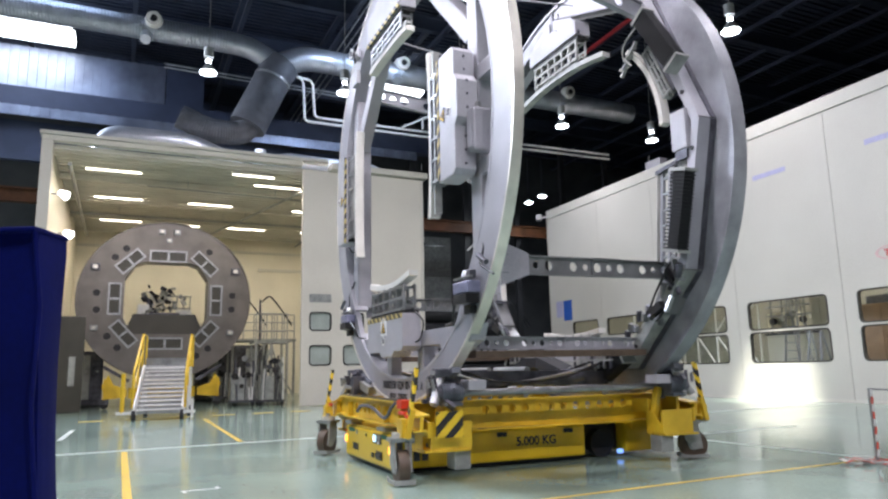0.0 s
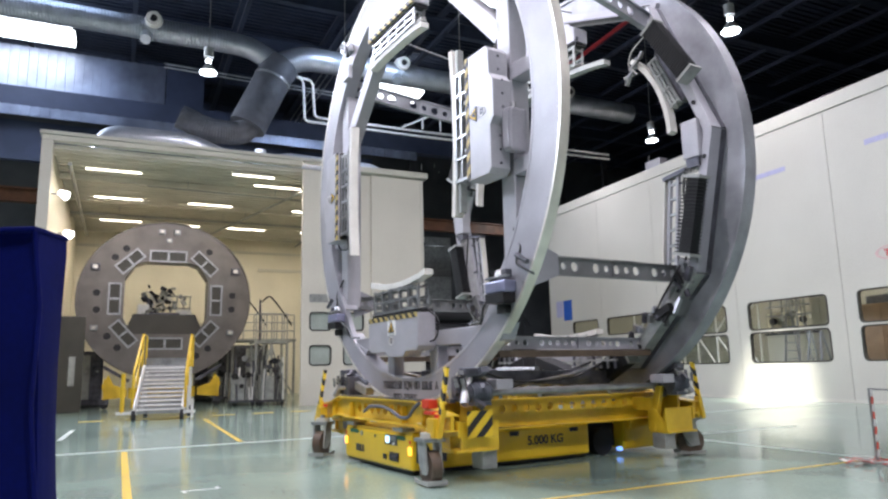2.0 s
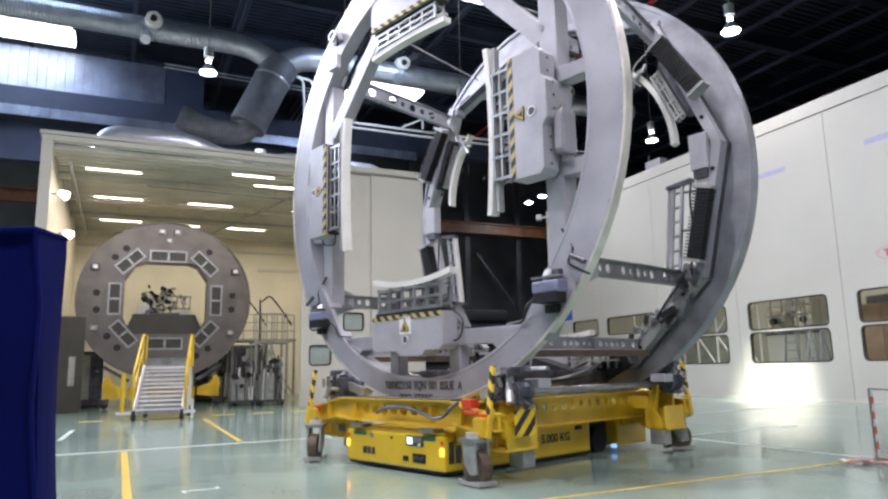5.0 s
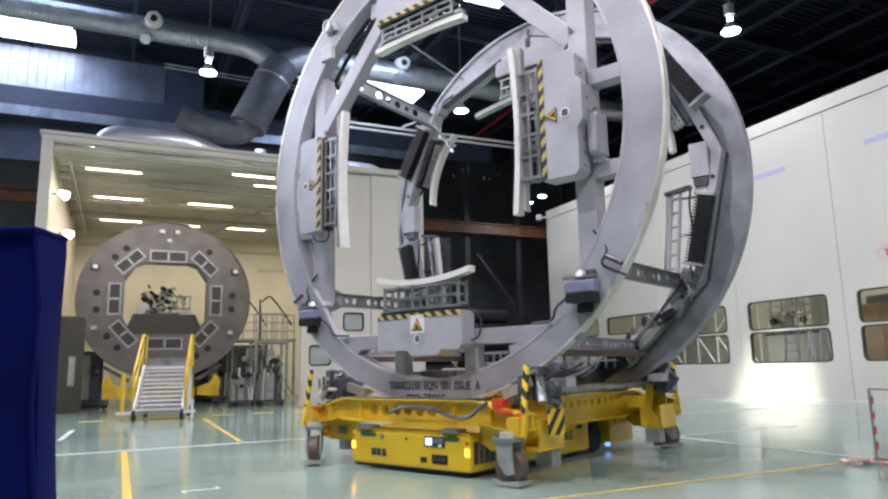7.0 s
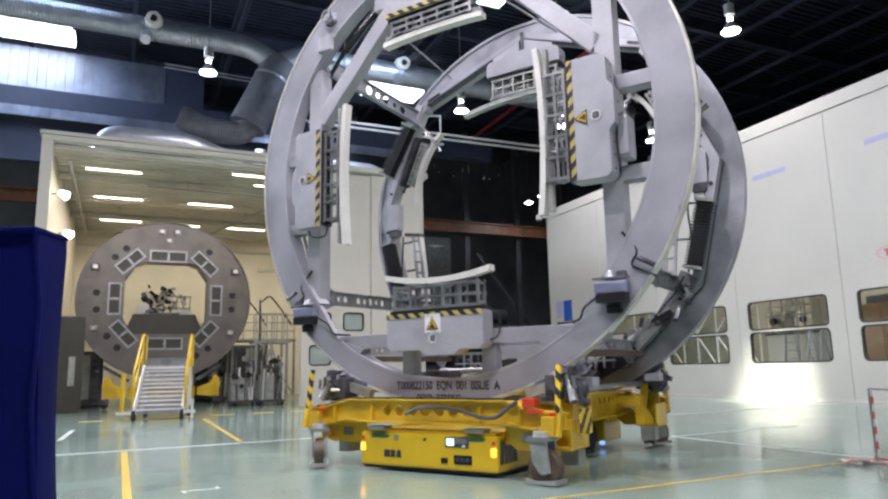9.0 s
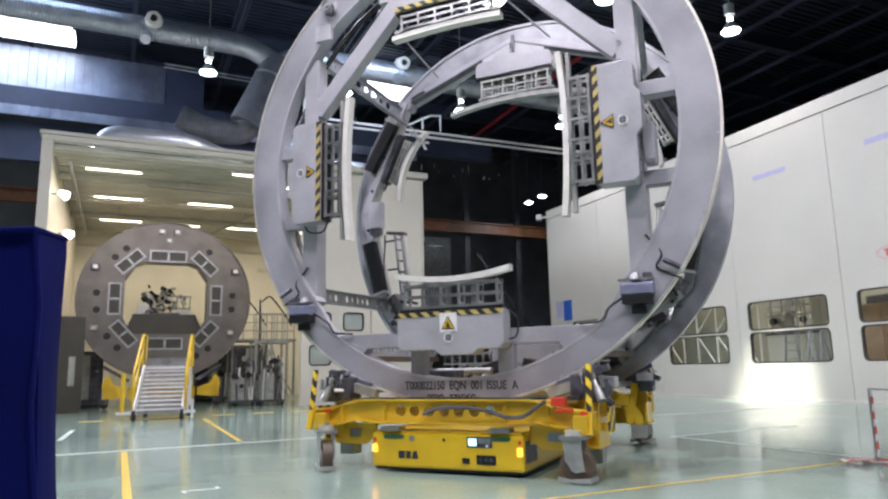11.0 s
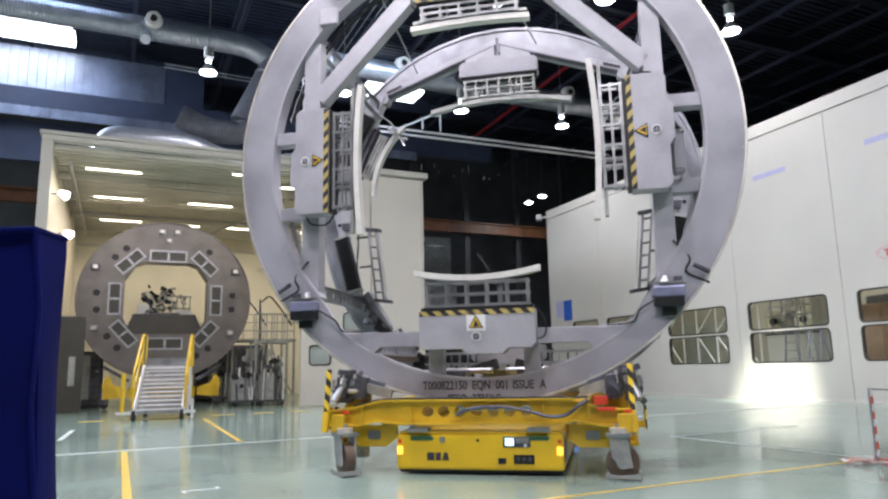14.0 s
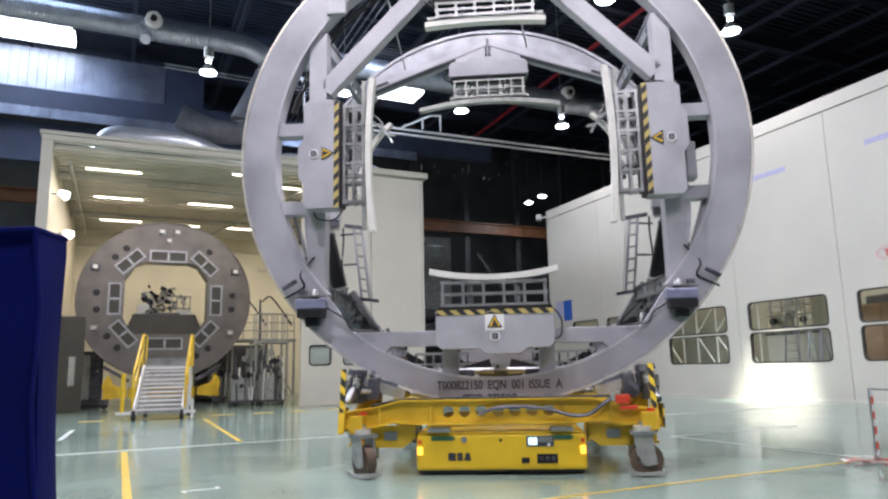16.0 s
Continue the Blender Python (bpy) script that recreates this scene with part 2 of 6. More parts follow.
def annulus(r0, r1, y0, y1, a0=0.0, a1=360.0, seg=96, cx=0.0, cz=0.0, bm=None):
    """A flat ring or a piece of one, in the xz plane, from y0 to y1."""
    bm = bm or bmesh.new()
    full = abs(a1 - a0) >= 359.9
    n = seg if full else seg + 1
    rows = []
    for k in range(n):
        a = radians(a0 + (a1 - a0) * k / seg)
        c, s = math.cos(a), math.sin(a)
        rows.append([bm.verts.new((cx + r * c, y, cz + r * s)) for r, y in ((r0, y0), (r1, y0), (r1, y1), (r0, y1))])
    for k in range(seg):
        p, q = rows[k], rows[(k + 1) % n]
        for i in range(4):
            bm.faces.new((p[i], p[(i + 1) % 4], q[(i + 1) % 4], q[i]))
    if not full:
        bm.faces.new(rows[0])
        bm.faces.new(rows[-1][::-1])
    return bm


def tube_along(points, r, seg=10, ribs=0.0, pitch=0.0, bm=None):
    """A round tube along points; with ribs it swells by ribs at every pitch."""
    bm = bm or bmesh.new()
    pts = [Vector(p) for p in points]
    if pitch:
        fine = []
        for p, q in zip(pts, pts[1:]):
            n = max(1, int((q - p).length / pitch * 2))
            fine += [p.lerp(q, i / n) for i in range(n)]
        pts = fine + [pts[-1]]
    last = None
    ref = Vector((0, 0, 1))
    for i, p in enumerate(pts):
        d = (pts[min(i + 1, len(pts) - 1)] - pts[max(i - 1, 0)]).normalized()
        u = d.cross(ref)
        u = u.normalized() if u.length > 0.05 else d.cross(Vector((1, 0, 0))).normalized()
        w = u.cross(d)
        rr = r + (ribs if i % 2 else 0)
        ring = [bm.verts.new(p + rr * (math.cos(k * math.tau / seg) * u + math.sin(k * math.tau / seg) * w)) for k in range(seg)]
        if last:
            for k in range(seg):
                bm.faces.new((last[k], last[(k + 1) % seg], ring[(k + 1) % seg], ring[k]))
        else:
            bm.faces.new(ring[::-1])
        last = ring
    bm.faces.new(last)
    return bm


def bend(points, steps=6, radius=0.35):
    """Rounds the corners of a line of points."""
    pts = [Vector(p) for p in points]
    out = [pts[0]]
    for a, b, c in zip(pts, pts[1:], pts[2:]):
        r = min(radius, (b - a).length * 0.45, (c - b).length * 0.45)
        p, q = b + (a - b).normalized() * r, b + (c - b).normalized() * r
        out += [(p * (1 - t) ** 2 + b * 2 * t * (1 - t) + q * t * t) for t in [k / steps for k in range(steps + 1)]]
    return out + [pts[-1]]


FACE = pose(0, 0, 0, 90, 0, 0)     # lays xy artwork on a plane that faces -y


def lettering(name, text, size, material, parent, matrix):
    """Black letters in the built-in font, as a mesh."""
    cu = bpy.data.curves.new(name, "FONT")
    cu.body, cu.size, cu.extrude, cu.offset, cu.align_x = text, size, 0.002, 0.0035, "CENTER"
    tmp = bpy.data.objects.new("letters_source", cu)
    me = bpy.data.meshes.new_from_object(tmp)
    bpy.data.objects.remove(tmp)
    bpy.data.curves.remove(cu)
    me.materials.clear()
    me.materials.append(material)
    ob = new(name, me)
    ob.parent, ob.matrix_basis = parent, matrix
    return ob


def lettering_line(name, text, size, material, parent, centre, squeeze, gap):
    """A line of words, each a mesh of its own, side by side and centred."""
    words = [lettering(name, w, size, material, parent, Matrix.Identity(4)) for w in text.split()]
    spans = [(min(v.co.x for v in o.data.vertices), max(v.co.x for v in o.data.vertices)) for o in words]
    x = -(sum(b - a for a, b in spans) + gap * (len(words) - 1)) / 2
    for o, (a, b) in zip(words, spans):
        o.matrix_basis = Matrix.Translation(centre) @ FACE @ Matrix.Diagonal((squeeze, 1, 1, 1)) @ Matrix.Translation((x - a, 0, 0))
        x += b - a + gap


def thing(name, label, category, group="", matrix=None, kind=""):
    ob = new(name)
    ob.empty_display_size = 0.2
    if matrix is not None:
        ob.matrix_basis = matrix
    return tagged(ob, label, category, group, kind)




# ---- structure ----
def rounded(x0, x1, z0, z1, r=0.12, n=4):
    pts = []
    for cx, cz, a in ((x1 - r, z1 - r, 0), (x0 + r, z1 - r, 90), (x0 + r, z0 + r, 180), (x1 - r, z0 + r, 270)):
        pts += [(cx + r * math.cos(radians(a + 90 * k / n)), cz + r * math.sin(radians(a + 90 * k / n))) for k in range(n + 1)]
    return pts


def plate(outline, loops, y0, y1):
    """A plate in the xz plane with openings of any outline, from y0 to y1."""
    bm = bmesh.new()
    edges = []
    for loop in [outline] + list(loops):
        vs = [bm.verts.new((x, y0, z)) for x, z in loop]
        edges += [bm.edges.new((vs[i], vs[(i + 1) % len(vs)])) for i in range(len(vs))]
    g = bmesh.ops.triangle_fill(bm, use_beauty=True, use_dissolve=False, edges=edges)
    faces = [f for f in g["geom"] if isinstance(f, bmesh.types.BMFace)]
    e = bmesh.ops.extrude_face_region(bm, geom=faces)
    bmesh.ops.translate(bm, vec=(0, y1 - y0, 0), verts=[v for v in e["geom"] if isinstance(v, bmesh.types.BMVert)])
    return bm


def rect(x0, x1, z0, z1):
    return [(x0, z0), (x1, z0), (x1, z1), (x0, z1)]


def frame_bm(x0, x1, z0, z1, y0, y1, t=0.05, r=0.12):
    return plate(rounded(x0, x1, z0, z1, r), [rounded(x0 + t, x1 - t, z0 + t, z1 - t, max(0.03, r - t))], y0, y1)


floor = tagged(put("floor", abox(-45, 60, -30, 62, -0.2, 0), M_FLOOR, HALL), "pale green glossy epoxy floor with painted lines", "floor", kind="structure")


def line(name, u0, v0, u1, v1, w, mat, label):
    d = (Vector((u1, v1, 0)) - Vector((u0, v0, 0)))
    m = HALL @ Matrix.Translation(((u0 + u1) / 2, (v0 + v1) / 2, 0)) @ pose(0, 0, 0, 0, 0, math.degrees(math.atan2(d.y, d.x)))
    return tagged(put(name, abox(-d.length / 2, d.length / 2, -w / 2, w / 2, -0.01, 0.004), mat, m), label, "floor marking", kind="structure")


line("floor_line_1", 0.14, 12.85, 0.14, 3.0, 0.09, M_LINEY, "worn yellow line painted on the green floor")
line("floor_line_2", -2.6, 12.95, 19.0, 13.9, 0.09, M_LINEW, "thin white line painted across the green floor")
line("floor_line_3", 2.8, 5.82, 8.7, 6.0, 0.05, M_LINEY, "yellow line painted on the green floor")
line("floor_line_4", 2.2, 20.6, 2.08, 13.4, 0.09, M_LINEY, "yellow line painted on the green floor")
line("floor_line_5", 8.8, 6.2, 8.75, 9.6, 0.05, M_LINEW, "thin pale line on the green floor")
line("floor_line_6", 8.75, 9.6, 12.0, 9.7, 0.05, M_LINEW, "thin pale line on the green floor")
for k in range(7):
    uu = -0.95 + 1.18 * k
    line("floor_dash_%d" % (k + 1), uu, 21.75 + 0.09 * k, uu + 0.62, 21.8 + 0.09 * k, 0.36, M_LINEY, "yellow dash of a broken floor line before the booth")
line("floor_line_7", -0.99, 15.9, -0.91, 18.6, 0.10, M_LINEW, "short worn white stroke on the green floor")
line("floor_line_8", 0.67, 8.24, 1.08, 8.24, 0.035, M_LINEW, "small white corner mark on the green floor")
line("floor_line_9", 0.70, 8.24, 0.70, 8.12, 0.035, M_LINEW, "small white corner mark on the green floor")
line("floor_line_10", 1.05, 8.24, 1.05, 8.36, 0.035, M_LINEW, "small white corner mark on the green floor")

# the long white booth wall on the right; x runs along v
WALLR = pose(11.84, 20.57, 0, 0, 0, 292.5)      # mesh x runs towards the camera, mesh y behind the wall
wall_east = tagged(new("wall_east"), "tall white panelled booth wall with two rows of windows", "wall", kind="structure")
wall_east.matrix_basis = WALLR
SEAMS = [16.55, 12.15, 8.3, 4.1, 0.0, -4.1, -8.2, -12.3, -16.4, -20.5, -24.6]
WINS = []
for i, (va, vb) in enumerate(zip(SEAMS, SEAMS[1:])):
    if i == 0:
        wl = [(14.62, 12.5, 2.55, 3.34)]
    elif i == 1:
        wl = [(11.82, 8.55, 2.55, 3.33)]
    else:
        wl = [(vb + 3.66, vb + 0.55, 1.2, 2.22), (vb + 3.66, vb + 0.55, 2.29, 3.25)]
    WINS += wl
    part("wall_panel", plate(rect(-va + 0.008, -vb - 0.008, 0.0, 8.86), [rounded(-x0, -x1, z0, z1, 0.16) for x0, x1, z0, z1 in wl], 0, 0.12), M_WALL, wall_east)
part("coping", abox(-16.62, 24.6, -0.03, 0.20, 8.88, 9.32), M_WALL, wall_east, bevel=0.01)
part("plinth", abox(-16.55, 24.6, -0.012, -0.002, 0.0, 0.10), M_TRIMW, wall_east)
part("corner_post", abox(-16.64, -16.555, -0.02, 0.2, 0, 8.87), M_WALL, wall_east)
for k, (x0, x1, z0, z1) in enumerate(WINS):
    w = tagged(new("window_%d" % (k + 1)), "rounded booth window with dark gasket, dim room behind", "window", "booth wall windows", kind="structure")
    w.matrix_basis = WALLR
    part("window_frame", frame_bm(-x0 - 0.005, -x1 + 0.005, z0 - 0.005, z1 + 0.005, -0.012, 0.10, 0.045, 0.165), M_GASKET, w)
    g = part("pane", plate(rounded(-x0 + 0.04, -x1 - 0.04, z0 + 0.04, z1 - 0.04, 0.12), [], 0.03, 0.04), M_GLASS, w)
    g.visible_shadow = False
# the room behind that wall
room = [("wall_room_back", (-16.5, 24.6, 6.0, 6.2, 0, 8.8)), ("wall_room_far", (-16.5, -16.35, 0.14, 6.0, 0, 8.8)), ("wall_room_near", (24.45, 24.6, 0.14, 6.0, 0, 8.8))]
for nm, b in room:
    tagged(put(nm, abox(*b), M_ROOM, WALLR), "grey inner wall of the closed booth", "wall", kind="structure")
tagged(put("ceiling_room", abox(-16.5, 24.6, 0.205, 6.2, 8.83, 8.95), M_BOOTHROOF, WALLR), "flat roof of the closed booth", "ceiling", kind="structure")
# fill lamps added without fixtures to brighten the room behind the windows
for vv in (10.0, 16.0, 22.5):
    area_lamp("closed_booth_fill", 22.6, vv, 8.5, 1.6, 330, (1.0, 0.9, 0.75), 0.3)


def cap_box(name, v, z, w, h, mat, label, cat):
    return tagged(put(name, abox(-v - w / 2, -v + w / 2, -0.012, -0.003, z - h / 2, z + h / 2), mat, WALLR), label, cat)


cap_box("wall_notice", 15.0, 3.95, 0.75, 1.0, M_BLUESIGN, "blue notice board with a paler half on the white wall", "sign")
cap_box("notice_sheet", 15.75, 4.05, 0.6, 0.8, M_LILAC, "pale sheet beside the blue notice on the wall", "sign")
cap_box("label_strip", 2.22, 7.48, 1.35, 0.16, M_LILAC, "long lilac label strip high on the white wall", "sign")
cap_box("label_strip", -2.0, 7.48, 1.5, 0.16, M_LILAC, "long lilac label strip high on the white wall", "sign")
logo = thing("wall_mark", "pale rose oval with a red shape on the white wall", "sign", matrix=WALLR)
oval_mark = annulus(0.80, 1.0, -0.012, -0.004, seg=40)
bmesh.ops.transform(oval_mark, matrix=Matrix.Translation((1.62, 0, 4.2)) @ Matrix.Diagonal((0.46, 1, 0.20, 1)), verts=oval_mark.verts)
part("mark_oval", oval_mark, M_MARKPALE, logo)
part("mark_bar", abox(1.42, 1.82, -0.012, -0.004, 4.25, 4.30), M_MARK, logo)
part("mark_stem", abox(1.48, 1.55, -0.013, -0.0045, 4.10, 4.25), M_MARK, logo)

# lamp bracket on the wall's far corner
def wall_lamp(m):
    t = thing("wall_floodlight", "small grey floodlight on a bracket at the wall's corner", "floodlight", matrix=m)
    part("bracket", abox(-0.04, 0.04, -0.35, 0.0, -0.04, 0.04), M_STEEL, t)
    part("lamp_head", abox(-0.2, 0.2, -0.6, -0.3, -0.15, 0.15), M_STEEL, t, bevel=0.03)
    return t


wall_lamp(WALLR @ pose(-16.5, -0.02, 8.98, 0, 0, -30))
cam_box = thing("roof_box", "small grey box on the edge of the white wall", "equipment box", matrix=WALLR @ pose(-8.0, 0.1, 9.32))
part("housing", abox(-0.45, 0.45, -0.1, 0.3, 0, 0.32), M_GREY, cam_box, bevel=0.02)
part("antenna", arod((-0.3, 0, 0.3), (-0.3, 0, 0.62), 0.02), M_STEEL, cam_box)

# the open booth at the back
FR = HALL @ Matrix.Translation((0, 25.1, 0))
booth = tagged(new("wall_booth_front"), "cream booth front with a wide open gateway", "wall", kind="structure")
booth.matrix_basis = FR
part("jamb", abox(-2.69, -2.36, 0, 0.35, 0, 8.895), M_FACADE, booth, bevel=0.01)
part("lintel", abox(-2.69, 5.9, 0, 0.35, 8.90, 9.08), M_FACADE, booth, bevel=0.01)
part("cap_rail", abox(-2.75, 6.9, -0.08, 0.4, 9.085, 9.2), M_TRIMW, booth)
for k, (x0, x1) in enumerate(((5.88, 8.52), (8.535, 10.7))):
    loops = []
    if k == 0:
        loops = [rounded(a, b, c, d, 0.14) for a, b in ((6.18, 7.0), (7.45, 8.25)) for c, d in ((1.43, 2.16), (2.68, 3.36))]
    d = tagged(new("door_%d" % (k + 1)), "tall cream sliding gate leaf" + (" with small rounded windows and a vent" if k == 0 else ""), "gate", kind="structure")
    d.matrix_basis = FR
    part("leaf", plate(rect(x0, x1, 0.02, 8.72), loops, -0.14 - 0.1 * k, 0.0 - 0.1 * k), M_FACADE, d)
    if k == 0:
        for lp in [(a, b, c, e) for a, b in ((6.18, 7.0), (7.45, 8.25)) for c, e in ((1.43, 2.16), (2.68, 3.36))]:
            part("gasket", frame_bm(lp[0] - 0.01, lp[1] + 0.01, lp[2] - 0.01, lp[3] + 0.01, -0.155, 0.0, 0.05, 0.15), M_GASKET, d)
            # reflection is painted into the pane as a pale colour
            part("pane", plate(rounded(lp[0] + 0.03, lp[1] - 0.03, lp[2] + 0.03, lp[3] - 0.03, 0.11), [], -0.08, -0.07), M_GATEPANE, d, "opaque pane with a pale reflection in its colour")
        v = part("vent", abox(6.17, 6.99, -0.16, -0.141, 3.72, 4.02), M_STEEL, d)
        for q in range(6):
            part("vent_slat", abox(6.19, 6.97, -0.175, -0.161, 3.735 + q * 0.047, 3.765 + q * 0.047), M_SKID, v)
    else:
        part("edge_strip", abox(x1 - 0.12, x1, -0.26, -0.242, 0.02, 8.72), M_TRIMW, d)
part("track_cover", abox(6.9, 10.85, -0.45, 0.2, 8.76, 8.98), M_TRIMW, booth, bevel=0.02)
for nm, b in (("wall_booth_left", (-2.69, -2.4, 25.46, 40, 0, 8.9)), ("wall_booth_right", (10.6, 10.75, 25.2, 40, 0, 8.9)), ("wall_booth_back", (-2.69, 10.75, 40.01, 40.2, 0, 8.9))):
    tagged(put(nm, abox(*b), M_INNER, HALL), "warm beige inner wall of the open booth", "wall", kind="structure")
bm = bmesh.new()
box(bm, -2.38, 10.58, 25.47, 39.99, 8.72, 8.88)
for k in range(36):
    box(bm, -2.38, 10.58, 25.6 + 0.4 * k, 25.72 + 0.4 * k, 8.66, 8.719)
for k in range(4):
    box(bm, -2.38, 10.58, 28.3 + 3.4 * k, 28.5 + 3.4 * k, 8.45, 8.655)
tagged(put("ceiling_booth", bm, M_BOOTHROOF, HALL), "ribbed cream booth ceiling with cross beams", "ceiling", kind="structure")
bm = bmesh.new()
box(bm, 6.9, 10.55, 39.9, 40.0, 6.9, 7.05)
box(bm, -2.3, 10.55, 39.9, 40.0, 7.9, 8.0)
tagged(put("trim_booth", bm, M_TRIMW, HALL), "rails along the booth's back wall", "trim", kind="structure")


def tube_fixture(m, length):
    t = thing("fluorescent_fitting", "long white fluorescent fitting under the booth ceiling", "ceiling light", "booth ceiling lights", m)
    part("tray", abox(0, length, -0.05, 0.05, 0.03, 0.09), M_TRIMW, t)
    part("tube", arod((0.04, 0.0, 0.0), (length - 0.04, 0.0, 0.0), 0.022, 8), M_TUBE, t)
    part("hanger", abox(0.2, 0.23, -0.01, 0.01, 0.09, 0.16), M_STEEL, t)
    part("hanger", abox(length - 0.23, length - 0.2, -0.01, 0.01, 0.09, 0.16), M_STEEL, t)
    return t


for tu, tv, tl in TUBES:
    tube_fixture(hall(tu, tv, 8.49), tl)
for k, (a, b, r) in enumerate((((6.6, 25.9, 8.36), (3.4, 39.5, 8.36), 0.05), ((-1.9, 26.0, 8.38), (-1.9, 39.5, 8.38), 0.07), ((8.9, 26.0, 8.38), (8.9, 39.5, 8.38), 0.06), ((-2.3, 33.6, 8.30), (10.5, 33.6, 8.30), 0.05), ((0.6, 28.0, 8.34), (10.4, 28.6, 8.34), 0.03))):
    rn = thing("ceiling_pipe", "grey pipe run under the booth ceiling", "pipe", "booth ceiling pipes", HALL)
    part("pipe", arod(a, b, r, 8), M_SKID, rn, smooth=True)
    for q in (0.15, 0.5, 0.85):
        c = Vector(a).lerp(Vector(b), q)
        part("pipe_hanger", arod(c, c + Vector((0, 0, 0.42)), 0.015, 6), M_STEEL, rn)
for k, (lu, lv, lz) in enumerate(((-2.2, 26.2, 7.35), (-2.2, 29.5, 6.6))):
    t = thing("booth_wall_light", "round white wall lamp inside the booth", "wall lamp", "booth wall lamps", hall(lu, lv, lz))
    part("arm", arod((-0.2, 0, 0), (0.05, 0, 0), 0.03), M_STEEL, t)
    part("lens", arod((0.05, 0, 0.05), (0.28, -0.1, -0.08), 0.10, 12, r2=0.16), M_SPOTGLOW, t, smooth=True)

# the dark hall round it all
for nm, b in (("wall_far", (-30, 45, 47, 47.3, 0, 19)), ("wall_left", (-30.3, -30, -25, 47, 0, 19)), ("wall_right_end", (45, 45.3, -25, 47, 0, 19)), ("wall_behind", (-30, 45, -25.3, -25, 0, 19))):
    tagged(put(nm, abox(*b), M_DARKWALL, HALL), "dark wall of the hall", "wall", kind="structure")
bm = bmesh.new()
box(bm, -30.3, 45.3, -25.3, 47.3, 19.0, 19.2)
for k in range(110):                         # ribs of the roof deck
    v = 8.0 + k * 0.36
    box(bm, -14, 44, v, v + 0.16, 18.9, 18.998)
for k in range(9):                           # main girders along u
    v = 3.0 + 5.2 * k
    box(bm, -30, 45, v - 0.18, v + 0.18, 18.30, 18.36)
    box(bm, -30, 45, v - 0.04, v + 0.04, 17.62, 18.30)
    box(bm, -30, 45, v - 0.18, v + 0.18, 17.56, 17.62)
for k in range(12):                          # purlins along v
    u = -14.0 + 4.6 * k
    box(bm, u - 0.12, u + 0.12, -25, 47, 18.37, 18.6)
    box(bm, u - 0.10, u + 0.10, -25, 47, 17.35, 17.55)
tagged(put("ceiling", bm, M_DARK, HALL), "dark steel roof with deck ribs and girders", "ceiling", kind="structure")
# metal cladding band high behind the booth
bm = bmesh.new()
for k in range(26):
    u = -9 + k * 0.4
    box(bm, u, u + 0.22, 37.0, 37.10, 14.6, 17.1)
    box(bm, u + 0.22, u + 0.4, 37.06, 37.10, 14.6, 17.1)
tagged(put("cladding_band", bm, M_CORR, HALL), "ribbed galvanised metal cladding band shining under lamps", "cladding", kind="structure")
bm = bmesh.new()
for k in range(60):
    u = -9 + k * 0.4
    box(bm, u, u + 0.22, 35.58, 35.68, 13.12, 13.6)
    box(bm, u + 0.22, u + 0.4, 35.64, 35.68, 13.12, 13.6)
tagged(put("cladding_band_low", bm, M_CORR, HALL), "lower ribbed metal cladding band above the booth", "cladding", kind="structure")
tagged(put("girder_band", abox(-12, 20, 35.7, 36.3, 13.62, 14.55), M_BEAM, HALL), "deep dark blue girder high above the booth", "girder", kind="structure")
tagged(put("girder_dark", abox(-12, 12.5, 36.3, 36.7, 11.2, 13.10), M_BEAM, HALL), "dark blue girder behind the booth", "girder", kind="structure")
# the first two strips are carried on out of view to the left
for k, (u0, u1, v0, v1) in enumerate(((-24, -2.8, 32.6, 34.1), (-24, -2.75, 34.9, 36.1), (11.9, 15.2, 34.9, 36.6), (12.7, 14.5, 24.2, 24.8))):
    tagged(put("window_roof_%d" % (k + 1), abox(u0, u1, v0, v1, 17.0, 17.34), M_SKYGLOW, HALL), "glaring rooflight strip in the dark roof", "rooflight", kind="structure")

tagged(put("panel_high", abox(1.46, 3.3, 36.85, 37.05, 13.7, 17.1), M_BEAM, HALL), "flat dark blue-grey panel beside the cladding band", "panel", kind="structure")
# orange runway beam and the things at the far wall
rb = thing("runway_beam", "rust-orange crane runway beam along the dark wall", "crane beam", matrix=HALL)
part("flange", abox(-25, 44, 40.8, 41.2, 10.9, 10.98), M_RUST, rb)
part("web", abox(-25, 44, 40.97, 41.03, 10.28, 10.9), M_RUST, rb)
part("lower_flange", abox(-25, 44, 40.8, 41.2, 10.2, 10.28), M_RUST, rb)
for k in range(6):
    u = 13.0 + 4.0 * k
    c = thing("hall_column", "dark steel column of the hall", "column", "hall columns", HALL)
    part("shaft", abox(u - 0.05, u + 0.05, 41.3, 41.7, 0, 17.5), M_COLUMN, c)
    part("flange", abox(u - 0.2, u + 0.2, 41.26, 41.3, 0, 17.5), M_COLUMN, c)
for k, (a, b) in enumerate((((14, 41.8, 4), (18, 41.8, 9.5)), ((22, 41.8, 9.0), (26, 41.8, 4)))):
    c = thing("wall_brace", "dark diagonal steel brace by the far wall", "brace", "far wall braces", HALL)
    part("bar", abar(a, b, 0.22, 0.12), M_COLUMN, c)
fd = thing("far_door", "grey panelled door in the dark far wall", "door", matrix=HALL)
part("leaf", abox(19.6, 22.4, 46.85, 46.97, 0, 11.0), M_SKID, fd)
for k in range(5):
    part("door_rib", abox(19.65, 22.35, 46.8, 46.848, 1.5 + 2.2 * k, 1.62 + 2.2 * k), M_STEEL, fd)
st = thing("stacked_rolls", "dark covered stack of long rolls behind the booth", "stack", matrix=HALL)
